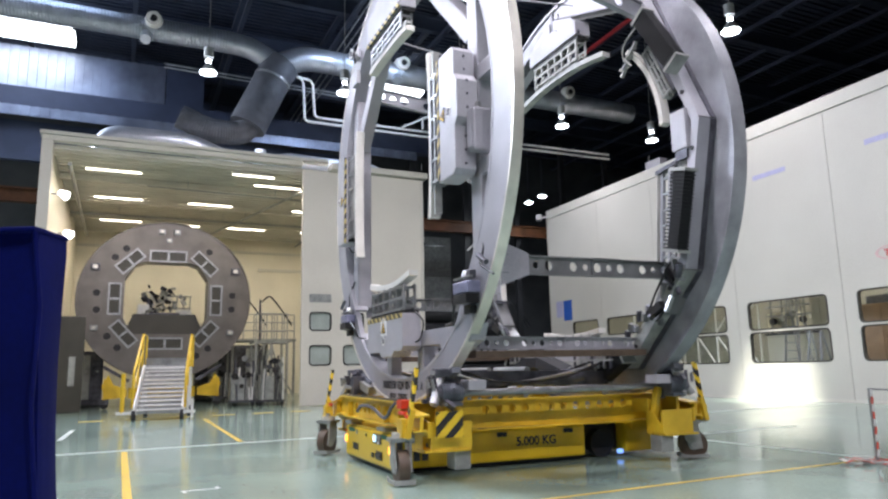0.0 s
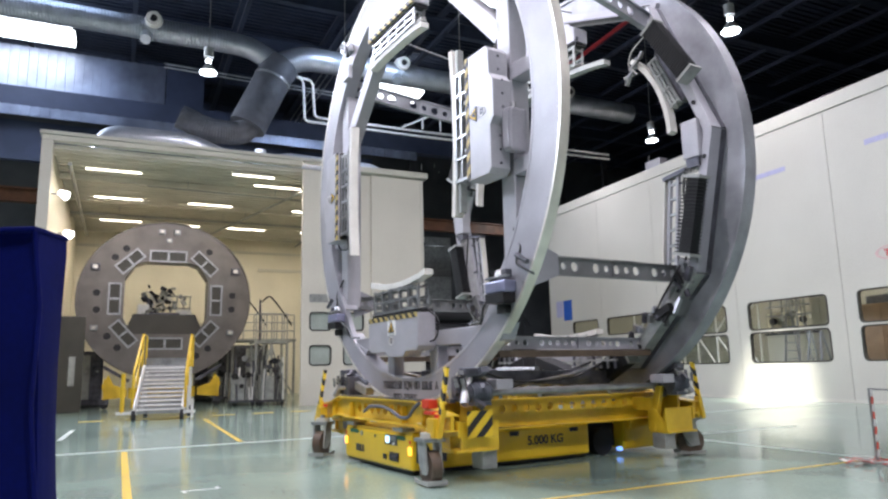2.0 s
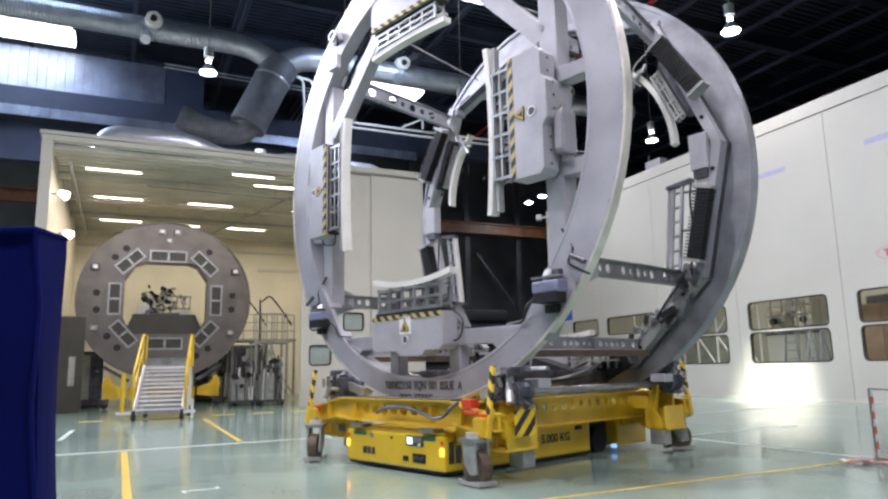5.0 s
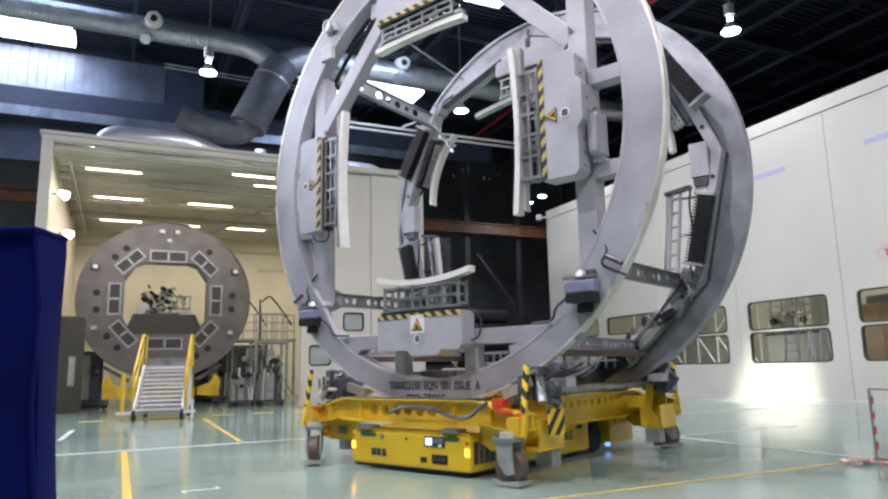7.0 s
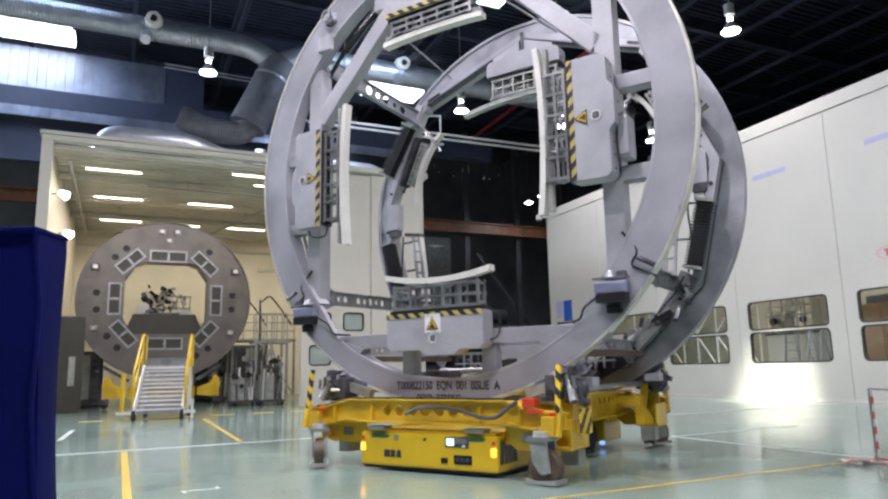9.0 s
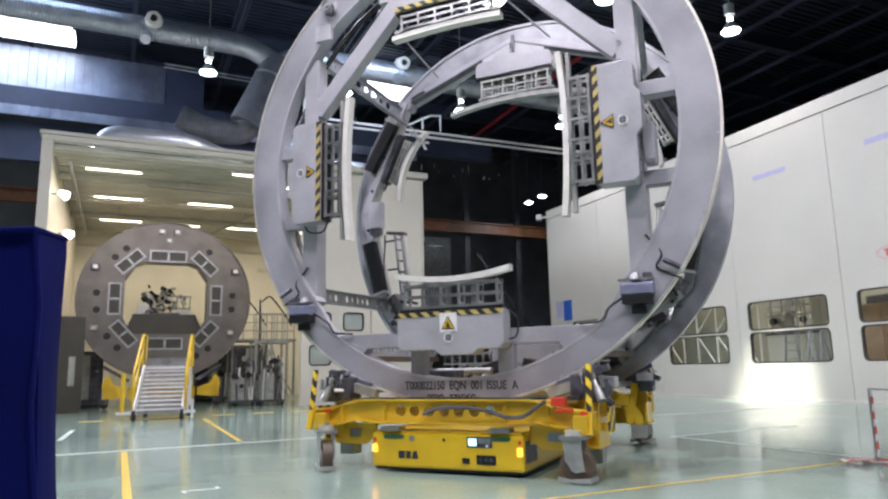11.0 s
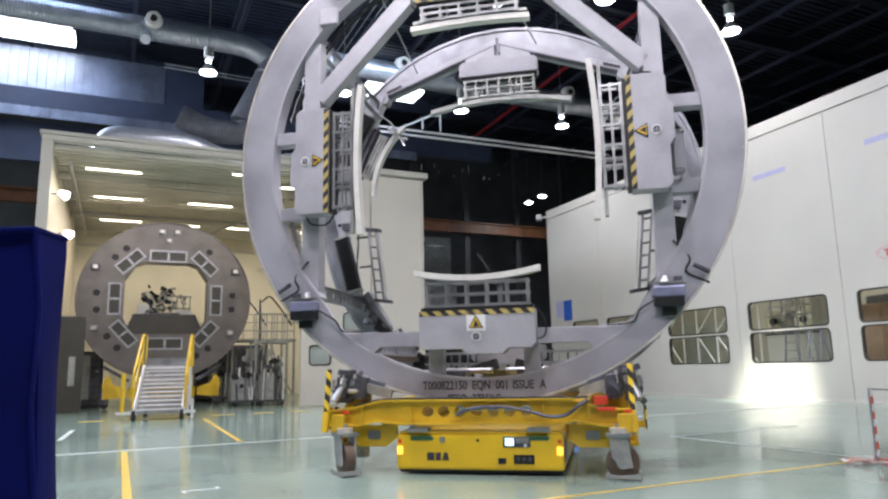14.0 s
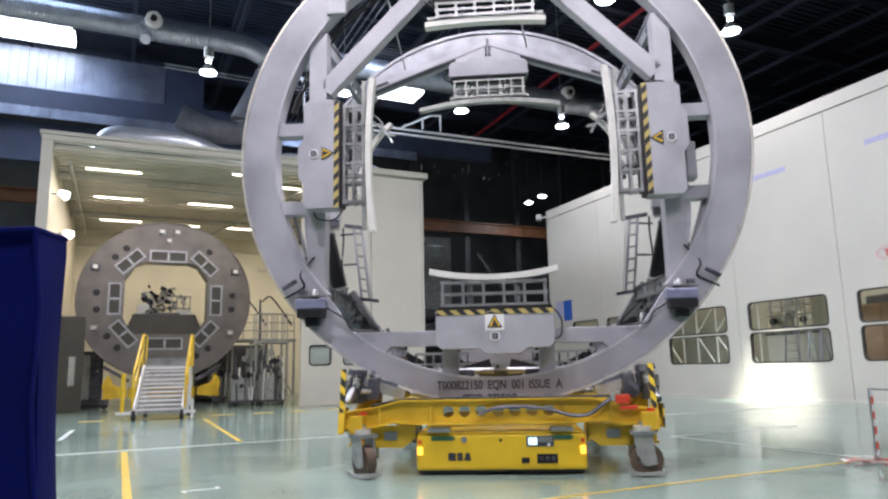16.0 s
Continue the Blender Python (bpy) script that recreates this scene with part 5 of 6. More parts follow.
        # the cluttered joint at the frame's lower corner
        jx, jz = x2 + sx * 2.38, 2.20
        jn = part("joint_block", abar((jx + sx * 0.16, 3.36, jz + 0.34), (jx - sx * 0.24, 3.36, jz - 0.28), 0.26, 0.24), M_TIE, t, "cluttered steel joint block", bevel=0.02)
        rng = random.Random(11 + sx)
        for q_ in range(16):
            c_ = Vector((jx + sx * rng.uniform(-0.30, 0.28), 3.22 + rng.uniform(-0.06, 0.08), jz))
            c_.z += sx * (c_.x - jx) * 1.2 + rng.uniform(-0.20, 0.16)
            v_ = Vector((sx * rng.uniform(-0.4, 0.6), rng.uniform(-0.3, 0.3), rng.uniform(0.3, 1.0))).normalized() * rng.uniform(0.05, 0.13)
            mt = (M_STEEL, M_MACH, M_TIE, M_MACH, M_BLACK)[q_ % 5]
            if q_ % 3:
                part("joint_lever", abar(c_ - v_, c_ + v_, rng.uniform(0.03, 0.08), rng.uniform(0.04, 0.08)), mt, jn)
            else:
                part("joint_pin", arod(c_ - v_ * 0.7, c_ + v_ * 0.7, rng.uniform(0.02, 0.05), 10), mt, jn, smooth=True)
        part("joint_cap", abar((jx - sx * 0.10, 3.2, jz - 0.22), (jx - sx * 0.36, 3.2, jz - 0.34), 0.10, 0.14), M_BLACK, jn)
        part("joint_cable", tube_along(bend([(jx + sx * 0.1, 3.18, jz + 0.3), (jx - sx * 0.02, 3.1, jz + 0.05), (jx - sx * 0.2, 3.14, jz - 0.1), (jx - sx * 0.42, 3.2, jz - 0.34)], 5, 0.12), 0.016, 6), M_BLACK, jn)
        lj = part("lower_joint", abar((x2 + sx * 1.62, 3.36, 1.52), (x2 + sx * 1.98, 3.36, 1.82), 0.18, 0.2), M_STEEL, t, "steel joint at the frame's foot", bevel=0.015)
        for q_ in range(6):
            c_ = Vector((x2 + sx * (1.52 + 0.09 * q_), 3.2, 1.56 + 0.06 * q_ + 0.06 * (q_ % 2)))
            part("joint_lever", abar(c_, c_ + Vector((sx * 0.05, -0.03, 0.13 - 0.03 * (q_ % 3))), 0.05, 0.06), (M_MACH, M_STEEL, M_ALU)[q_ % 3], lj)
        cb = part("side_cabinet", abox(x2 + sx * 2.80 - 0.13, x2 + sx * 2.80 + 0.13, 3.16, 3.33, 3.84, 4.34), M_GREY2, t, "small pale cabinet", bevel=0.015)
        part("cabinet_foot", abox(x2 + sx * 2.80 - 0.10, x2 + sx * 2.80 + 0.10, 3.18, 3.31, 3.72, 3.838), M_MACH, cb)
        for q_ in range(5):
            part("cabinet_plug", arod((x2 + sx * 2.80 - 0.09 + 0.045 * q_, 3.24, 3.66), (x2 + sx * 2.80 - 0.09 + 0.045 * q_, 3.24, 3.72), 0.014, 8), M_STEEL, cb)
        part("hanging_cable", tube_along(bend([(x2 + sx * 2.62, 3.24, 3.70), (x2 + sx * 2.60, 3.2, 3.45), (x2 + sx * 2.64, 3.2, 3.0), (x2 + sx * 2.54, 3.22, 2.55)], 5, 0.3), 0.016, 6), M_BLACK, t, smooth=True)
        drilled(t, (x2 + sx * 2.52, 0.72, 6.30), (x2 + sx * 2.22, 3.38, 5.93), 0.24, 12, M_ALU)
        for q_ in range(7):
            c_ = Vector((x2 + sx * (2.06 - 0.045 * q_), 3.24 + 0.03 * (q_ % 2), 5.62 - 0.05 * q_))
            part("corner_lever", abar(c_, c_ + Vector((-sx * (0.05 + 0.05 * (q_ % 3)), -0.02, -0.10 + 0.08 * (q_ % 2))), 0.04, 0.05), (M_STEEL, M_ALU, M_SKID)[q_ % 3], t)
        part("corner_cable", tube_along(bend([(x2 + sx * 2.15, 3.2, 5.8), (x2 + sx * 1.95, 3.12, 5.62), (x2 + sx * 1.85, 3.15, 5.45), (x2 + sx * 1.98, 3.2, 5.3)], 5, 0.1), 0.014, 6), M_SKID, t, smooth=True)
    part("apex_strap", abar((x2, 3.27, cz2 + 3.08), (x2, 3.27, cz2 + 2.35), 0.05, 0.03), M_MACH, t)
    for sx in (-1, 1):
        part("apex_panel", plate([(x2 + sx * 0.05, 6.92), (x2 + sx * 0.58, 6.72), (x2 + sx * 0.58, 6.50), (x2 + sx * 0.05, 6.50)], [], 3.24, 3.26), M_GREY2, t)
        part("apex_bar", abox(min(x2 + sx * 0.05, x2 + sx * 0.72), max(x2 + sx * 0.05, x2 + sx * 0.72), 3.25, 3.29, 6.40, 6.45), M_MACH, t)
    for sx in (-1, 1):
        drilled(t, (sx * 2.45 + cx, 0.78, 2.37), (sx * 2.46 - 0.18, 3.30, 2.40), 0.19, 14, M_TIE)
        drilled(t, (sx * 1.62 + cx, 0.80, 1.54), (sx * 1.62 + cx, 3.42, 1.52), 0.13, 20, M_GREY2)
        part("beam_plate", plate([(0, -0.25), (0.35, -0.12), (0.35, 0.12), (0, 0.25)], [], -0.015, 0.015), M_GREY, t, matrix=Matrix(((0, 1, 0, sx * 2.475 + cx), (1, 0, 0, 0.78), (0, 0, 1, 2.375), (0, 0, 0, 1))))
        part("under_beam", abar((sx * 1.05, 0.75, 1.12), (sx * 1.05, 3.1, 1.08), 0.14, 0.18, up=(0, 0, 1)), M_MACH, t)
        part("cable_tray", abox(sx * 1.62 - 0.10, sx * 1.62 + 0.10, 0.8, 3.3, 1.36, 1.44), M_WHEEL, t, "brownish cable tray")
        for q_ in range(5):
            w_ = 0.05 * math.sin(2.1 * q_ + sx)
            part("floor_cable", tube_along(bend([(sx * (1.3 - 0.12 * q_), 0.75, 1.18 + w_), (sx * (1.2 - 0.14 * q_), 1.4, 1.0 + w_), (sx * (1.35 - 0.15 * q_), 2.2, 1.12 - w_), (sx * (1.1 - 0.10 * q_), 3.05, 1.25 + w_)], 5, 0.3), 0.016 + 0.004 * (q_ % 3), 6), (M_BLACK, M_STEEL, M_MACH)[q_ % 3], t, smooth=True)
        for q_ in range(4):
            part("pump_body", arod((sx * (0.35 + 0.22 * q_), 2.1 + 0.2 * (q_ % 2), 1.02), (sx * (0.42 + 0.22 * q_), 2.5 + 0.2 * (q_ % 2), 1.12), 0.07 + 0.015 * (q_ % 2), 12), (M_STEEL, M_MACH)[q_ % 2], t, smooth=True)
        part("valve_block", abox(sx * 0.55 - 0.2, sx * 0.55 + 0.2, 1.1, 1.45, 0.98, 1.22), M_MACH, t, bevel=0.02)
        gr = part("rear_grille", abox(sx * 0.95 - 0.45, sx * 0.95 + 0.45, 2.96, 3.0, 1.46, 1.50), M_SKID, t, "dark rear grille")
        for q_ in range(7):
            part("grille_bar", abox(sx * 0.95 - 0.44 + 0.14 * q_, sx * 0.95 - 0.41 + 0.14 * q_, 2.965, 2.995, 1.2, 1.46), M_STEEL if q_ % 3 else M_MACH, gr)
        part("grille_rail", abox(sx * 0.95 - 0.45, sx * 0.95 + 0.45, 2.96, 3.0, 1.30, 1.325), M_SKID, gr)
        part("dark_box", abar((sx * 0.15, 2.7, 1.30), (sx * 0.85, 2.7, 1.10), 0.16, 0.3), M_RUBBER, t, "black slanting box")
        part("gear_shaft", arod((sx * 0.1, 1.9, 1.2), (sx * 1.0, 1.9, 1.2), 0.045, 12), M_STEEL, t, smooth=True)
    part("upper_tie", arod((0.35, 0.7, 6.75), (0.65, 3.2, 6.85), 0.014, 8), M_GREY2, t)
    part("upper_tie", arod((-1.5, 0.7, 6.9), (-1.55, 3.3, 6.6), 0.014, 8), M_GREY2, t)
    return t


agv = guided_vehicle()
carrier = cradle()
tool = ring_tool()


# ---- things in the hall ----
def section_fixture():
    """The second ring in the open booth, with its deck and cradle."""
    m = hall(1.55, 29.3, 0)
    t = thing("section_fixture", "round bronze-grey fuselage section on a yellow cradle in the booth", "aircraft section", matrix=m)
    cz = 4.13
    hole = [(-1.53, -0.75), (-1.2, -1.35), (1.2, -1.35), (1.53, -0.75), (1.53, 0.80), (1.15, 1.36), (0.8, 1.5), (-0.8, 1.5), (-1.15, 1.36), (-1.53, 0.80)]
    ring = [(3.16 * math.cos(math.tau * k / 96), cz + 3.05 * math.sin(math.tau * k / 96)) for k in range(96)]
    face = part("face_plate", plate(ring, [[(x, cz + z) for x, z in hole]], 0.0, 0.14), M_RING2, t, "drilled bronze-grey face plate")
    rim = annulus(1.0, 1.015, -0.06, 0.30, seg=96)
    bmesh.ops.transform(rim, matrix=Matrix.Translation((0, 0, cz)) @ Matrix.Diagonal((3.16, 1, 3.05, 1)), verts=rim.verts)
    part("rim", rim, M_RING2, face, smooth=True)
    sh = annulus(0.955, 0.985, 0.30, 4.6, seg=64)
    bmesh.ops.transform(sh, matrix=Matrix.Translation((0, 0, cz)) @ Matrix.Diagonal((3.16, 1, 3.05, 1)), verts=sh.verts)
    part("shell", sh, M_RING2, t, smooth=True)
    liner = bmesh.new()
    vs = [[liner.verts.new((x, y, cz + z)) for x, z in hole] for y in (0.10, 0.9)]
    for k in range(len(hole)):
        liner.faces.new((vs[0][k], vs[0][(k + 1) % len(hole)], vs[1][(k + 1) % len(hole)], vs[1][k]))
    part("opening_liner", liner, M_RING2, face)
    # paired frames round the opening
    for a, r, w in ((0, 1.86, 0.62), (180, 1.86, 0.62), (90, 1.72, 0.70), (-90, 1.72, 0.66), (47, 2.02, 0.55), (133, 2.02, 0.55), (-42, 2.0, 0.55), (222, 2.0, 0.55)):
        fm = Matrix.Translation((0, 0, cz)) @ pose(0, 0, 0, 0, -(a - 90), 0) @ Matrix.Translation((0, 0, r))
        fr = part("window_frame", plate(rect(-w, w, -0.24, 0.24), [rect(-w + 0.07, -0.04, -0.17, 0.17), rect(0.04, w - 0.07, -0.17, 0.17)], -0.05, -0.003), M_STEEL, t, "pale paired frame", matrix=fm)
        part("recess", abox(-w + 0.06, w - 0.06, -0.0025, 0.0, -0.18, 0.18), M_OLIVE, fr)
    for a, r, s in ((155, 2.85, 0.17), (25, 2.85, 0.17), (204, 2.75, 0.13), (-28, 2.75, 0.13), (96, 2.72, 0.12), (84, 2.72, 0.12), (90, 2.35, 0.10)):
        p = (r * math.cos(radians(a)), cz + r * math.sin(radians(a)))
        bk = part("bracket", abox(p[0] - s, p[0] + s, -0.10, -0.002, p[1] - s * 0.8, p[1] + s * 0.8), M_MACH if s > 0.15 else M_STEEL, t, bevel=0.02)
        part("bracket_core", abox(p[0] - s * 0.5, p[0] + s * 0.5, -0.14, -0.101, p[1] - s * 0.4, p[1] + s * 0.4), M_EDGE, bk)
    for a in (175, 190, 5, -8, 215, 228, -50, -62, 52, 128, 140):
        p = (2.5 * math.cos(radians(a)), cz + 2.5 * math.sin(radians(a)))
        pt = part("port", annulus(0.13, 0.16, -0.03, -0.002, seg=20, cx=p[0], cz=p[1]), M_RING2, t)
        part("port_core", arod((p[0], -0.012, p[1]), (p[0], -0.003, p[1]), 0.13, 16), M_BLACK, pt)
    # inner deck
    part("deck", plate([(-1.55, 2.75), (1.55, 2.75), (1.15, 3.62), (-1.15, 3.62)], [], 0.85, 1.0), M_OLIVE, t, "olive sloping deck front")
    part("deck_top", abox(-1.2, 1.2, 1.0, 4.4, 3.5, 3.62), M_OLIVE, t)
    # yellow cradle feet
    for sx in (-1, 1):
        f = part("cradle_foot", plate([(sx * 1.25, 0.42), (sx * 2.0, 0.34), (sx * 2.12, 0.85), (sx * 1.9, 1.25), (sx * 1.72, 0.88), (sx * 1.25, 0.70)], [], -0.22, 0.05), M_YELLOW, t, "yellow cradle foot")
        part("foot_rib", abox(sx * 2.0 - 0.06, sx * 2.0 + 0.06, -0.30, -0.251, 0.35, 1.1), M_YELLOW, f)
        part("foot_wheel", arod((sx * 2.0, -0.2, 0.15), (sx * 2.0, -0.05, 0.15), 0.15, 16), M_RUBBER, f)
        part("foot_leg", abox(sx * 2.0 - 0.15, sx * 2.0 + 0.15, -0.22, 0.02, 0.16, 0.36), M_MACH, f)
        part("foot_saddle", abar((sx * 1.2, -0.1, 1.0), (sx * 2.1, -0.1, 1.55), 0.12, 0.3), M_MACH, f)
    part("cradle_beam", abox(-1.2, 1.2, 0.2, 0.5, 0.35, 0.75), M_YELLOW, t)
    return t


def deck_machine():
    m = hall(1.45, 31.2, 3.62)
    t = thing("mounting_machine", "tangle of dark and chrome machinery on the section's deck", "machine", matrix=m)
    rng = random.Random(5)
    part("machine_base", abox(-0.7, 0.7, -0.4, 0.6, 0, 0.12), M_MACH, t)
    for k in range(60):
        x, z = rng.gauss(0.0, 0.42), 0.16 + abs(rng.gauss(0.42, 0.32))
        d = Vector((rng.uniform(-1, 1), rng.uniform(-0.6, 0.6), rng.uniform(-1, 1))).normalized() * rng.uniform(0.05, 0.15)
        c = Vector((x, rng.uniform(-0.35, 0.4), z))
        part("machine_piece", arod(c - d, c + d, rng.uniform(0.03, 0.10), 10), rng.choice((M_MACH, M_STEEL, M_BLACK, M_STEEL, M_PAD)), t, smooth=True)
    rl = thing("deck_railing", "thin steel railing round the section's deck", "railing", matrix=hall(1.55, 33.2, 3.62))
    for k in range(6):
        part("post", arod((-0.2 + 0.28 * k, 0, 0), (-0.2 + 0.28 * k, 0, 1.05), 0.025, 8), M_STEEL, rl)
    for z in (0.5, 1.05):
        part("rail", arod((-0.25, 0, z), (1.25, 0, z), 0.025, 8), M_STEEL, rl)
    bx = thing("deck_box", "white box on the section's deck", "box", matrix=hall(0.75, 31.0, 3.62))
    part("box_body", abox(-0.22, 0.22, -0.2, 0.2, 0, 0.45), M_WHITE, bx, bevel=0.03)
    bx = thing("deck_box", "low white box on the section's deck", "box", matrix=hall(2.35, 31.4, 3.62))
    part("box_body", abox(-0.3, 0.3, -0.2, 0.2, 0, 0.28), M_WHITE, bx, bevel=0.03)


def stair_trolley():
    m = hall(1.02, 21.0, 0, -9)
    t = thing("stair_trolley", "white mobile stair with yellow handrails before the booth", "mobile stairs", matrix=m)
    n = 11
    for k in range(n):
        z = 0.30 + 1.16 * k / (n - 1)
        y = 0.05 + 1.55 * k / (n - 1)
        part("step", abox(-0.58, 0.58, y, y + 0.20, z - 0.035, z), M_WHITE, t)
        part("riser", abox(-0.57, 0.57, y + 0.175, y + 0.195, z + 0.002, z + 0.055), M_STEEL, t)
    for sx in (-1, 1):
        st = part("stringer", plate([(0.0, 0.18), (0.28, 0.18), (1.85, 1.38), (1.85, 1.52), (1.6, 1.52), (0.0, 0.36)], [], -0.025, 0.025), M_WHITE, t, matrix=Matrix(((0, 1, 0, sx * 0.62), (1, 0, 0, 0), (0, 0, 1, 0), (0, 0, 0, 1))))
        part("wheel", arod((sx * 0.62 - 0.05, 0.05, 0.14), (sx * 0.62 + 0.05, 0.05, 0.14), 0.14, 18), M_RUBBER, t, "black wheel", smooth=True)
        part("wheel", arod((sx * 0.62 - 0.05, 2.5, 0.14), (sx * 0.62 + 0.05, 2.5, 0.14), 0.14, 18), M_RUBBER, t, smooth=True)
        part("leg", abox(sx * 0.64 - 0.03, sx * 0.64 + 0.03, 1.8, 1.86, 0.1, 1.4), M_WHITE, t)
        part("leg", abox(sx * 0.64 - 0.03, sx * 0.64 + 0.03, 2.5, 2.56, 0.2, 1.4), M_WHITE, t)
        part("fork", abox(sx * 0.62 - 0.07, sx * 0.62 + 0.07, 0.0, 0.16, 0.16, 0.30), M_WHITE, t)
        x = sx * 0.68
        hr = part("handrail", tube_along(bend([(x, 0.15, 0.32), (x, 0.15, 1.30), (x, 1.7, 2.42), (x, 1.7, 1.45)], 5, 0.12), 0.035, 10), M_YELLOW, t, "yellow handrail", smooth=True)
        part("mid_rail", arod((x, 0.2, 0.85), (x, 1.7, 1.95), 0.025, 8), M_YELLOW, hr)
        part("upright", arod((x, 0.95, 0.9), (x, 0.95, 1.86), 0.025, 8), M_YELLOW, hr)
        part("top_rail", tube_along(bend([(x, 1.7, 2.42), (x, 2.5, 2.42), (x, 2.5, 1.45)], 5, 0.1), 0.03, 8), M_YELLOW, hr, smooth=True)
    part("platform", abox(-0.66, 0.66, 1.62, 2.58, 1.40, 1.46), M_WHITE, t)
    part("kick_plate", abox(-0.60, 0.60, 1.84, 1.86, 1.46, 1.72), M_STEEL, t)
    part("axle", abox(-0.62, 0.62, 0.02, 0.08, 0.18, 0.25), M_STEEL, t)
    part("outrigger", arod((-0.95, 0.25, 0.22), (-0.95, 0.25, 1.28), 0.06, 10), M_YELLOW, t, "yellow outrigger post", smooth=True)
    part("outrigger_bar", abox(-1.1, -0.62, 0.2, 0.32, 0.16, 0.24), M_WHITE, t)
    part("outrigger_bar", abox(0.62, 0.95, 0.2, 0.32, 0.16, 0.24), M_WHITE, t)
    part("outrigger", abox(0.84, 0.90, 0.2, 0.28, 0.02, 0.55), M_WHITE, t)
    return t


def work_platform(m, w, d, h, label):
    t = thing("work_platform", label, "work platform", "booth work platforms", m)
    for x in (0, w / 2, w):
        for y in (0, d):
            part("leg", abox(x - 0.04, x + 0.04, y - 0.04, y + 0.04, 0, h), M_SKID, t)
    part("deck", abox(-0.08, w + 0.08, -0.08, d + 0.08, h, h + 0.1), M_SKID, t)
    for k in range(7):
        part("baluster", arod((w * k / 6, 0, h + 0.1), (w * k / 6, 0, h + 1.15), 0.022, 8), M_STEEL, t)
    for z in (0.45, 0.8, 1.15):
        part("rail", arod((0, 0, h + z), (w, 0, h + z), 0.022, 8), M_STEEL, t)
    part("diagonal", abar((0, 0, 0.2), (w / 2, 0, h - 0.1), 0.06, 0.04), M_SKID, t)
    part("diagonal", abar((w, 0, 0.2), (w / 2, 0, h - 0.1), 0.06, 0.04), M_SKID, t)
    part("hose", tube_along(bend([(0.2, 0.1, h + 1.6), (0.5, 0.1, h + 1.9), (1.0, 0.1, h + 1.3), (1.4, 0.1, h + 0.7)], 5, 0.3), 0.03, 8), M_RUBBER, t, smooth=True)
    part("mast", arod((0.15, 0.1, h), (0.15, 0.1, h + 1.7), 0.04, 10), M_MACH, t)
    return t


def equipment(m, seed, label):
    """A trolley of pumps and pipes under the platforms."""
    t = thing("equipment_trolley", label, "equipment trolley", "booth equipment", m)
    rng = random.Random(seed)
    part("trolley_bed", abox(-0.5, 0.5, -0.3, 0.3, 0.14, 0.22), M_MACH, t)
    for x in (-0.4, 0.4):
        part("wheel", arod((x, -0.28, 0.07), (x, -0.2, 0.07), 0.07, 12), M_RUBBER, t)
    part("trolley_case", abox(-0.42, 0.1, -0.25, 0.25, 0.22, 1.1), M_SKID, t, bevel=0.03)
    for k in range(9):
        x, z = rng.uniform(-0.4, 0.45), rng.uniform(0.4, 1.9)
        part("pipe", arod((x, -0.27, 0.22), (x + rng.uniform(-0.1, 0.1), -0.27, z), rng.uniform(0.02, 0.05), 8), rng.choice((M_STEEL, M_MACH, M_WHITE)), t)
    for k in range(6):
        c = Vector((rng.uniform(-0.35, 0.4), -0.33, rng.uniform(0.5, 1.8)))
        part("valve", arod(c, c + Vector((0, 0.12, 0)), rng.uniform(0.05, 0.12), 12), rng.choice((M_STEEL, M_MACH, M_BLACK)), t)
    return t


def tarpaulin():
    t = thing("covered_rack", "tall rack under a dark blue tarpaulin", "covered rack", matrix=pose(-2.067, 3.5, 0))
    bm = bmesh.new()
    nx, nz = 26, 22
    cols = []
    for i in range(nx + 1):
        s = i / nx
        if s < 0.72:
            x, y = -1.9 + 1.9 * s / 0.72, 0.0
        else:
            x, y = 0.02, 0.28 * (s - 0.72) / 0.28
        col = []
        for k in range(nz + 1):
            z = 2.0 * k / nz
            w = noise.noise(Vector((x * 2.2, y * 3.0, z * 1.1))) * 0.035 + math.sin(x * 9 + z * 1.5) * 0.012 + 0.02 * noise.noise(Vector((x * 6, 1.7, z * 2.5)))
            bulge = 0.05 * math.sin(math.pi * min(1, z / 1.9)) * (y / 0.28) ** 2
            top = 0.012 * math.sin(x * 3.1)
            lean = (0.076 - 0.063 * z) * min(1.0, s / 0.72)
            col.append(bm.verts.new((lean + (x - bulge if y > 0.05 else x), y + (w if y < 0.05 else 0), z + (top if k == nz else 0))))
        cols.append(col)
    for a, b in zip(cols, cols[1:]):
        for k in range(nz):
            bm.faces.new((a[k], b[k], b[k + 1], a[k + 1]))
    back = bm.verts.new((-1.9, 0.28, 2.0))
    low = bm.verts.new((-1.9, 0.28, 0.0))
    tops = [c[-1] for c in cols]
    bm.faces.new(tops + [back])
    bm.faces.new([cols[0][k] for k in range(nz + 1)] + [back, low])
    bm.faces.new([cols[-1][k] for k in range(nz, -1, -1)] + [low, back])
    part("cover", bm, M_BLUE, t, "creased blue tarpaulin cover", smooth=True)
    part("hem_cord", tube_along([(-0.038, -0.012, 2.0), (0.0, 0.02, 1.6), (0.013, -0.014, 1.1), (0.07, 0.01, 0.5), (0.085, -0.01, 0.02)], 0.014, 8), M_BLUE, t, smooth=True)
    part("hem", abox(-1.9, -0.022, -0.03, 0.29, 1.985, 2.012), M_BLUE, t, bevel=0.01)
    return t


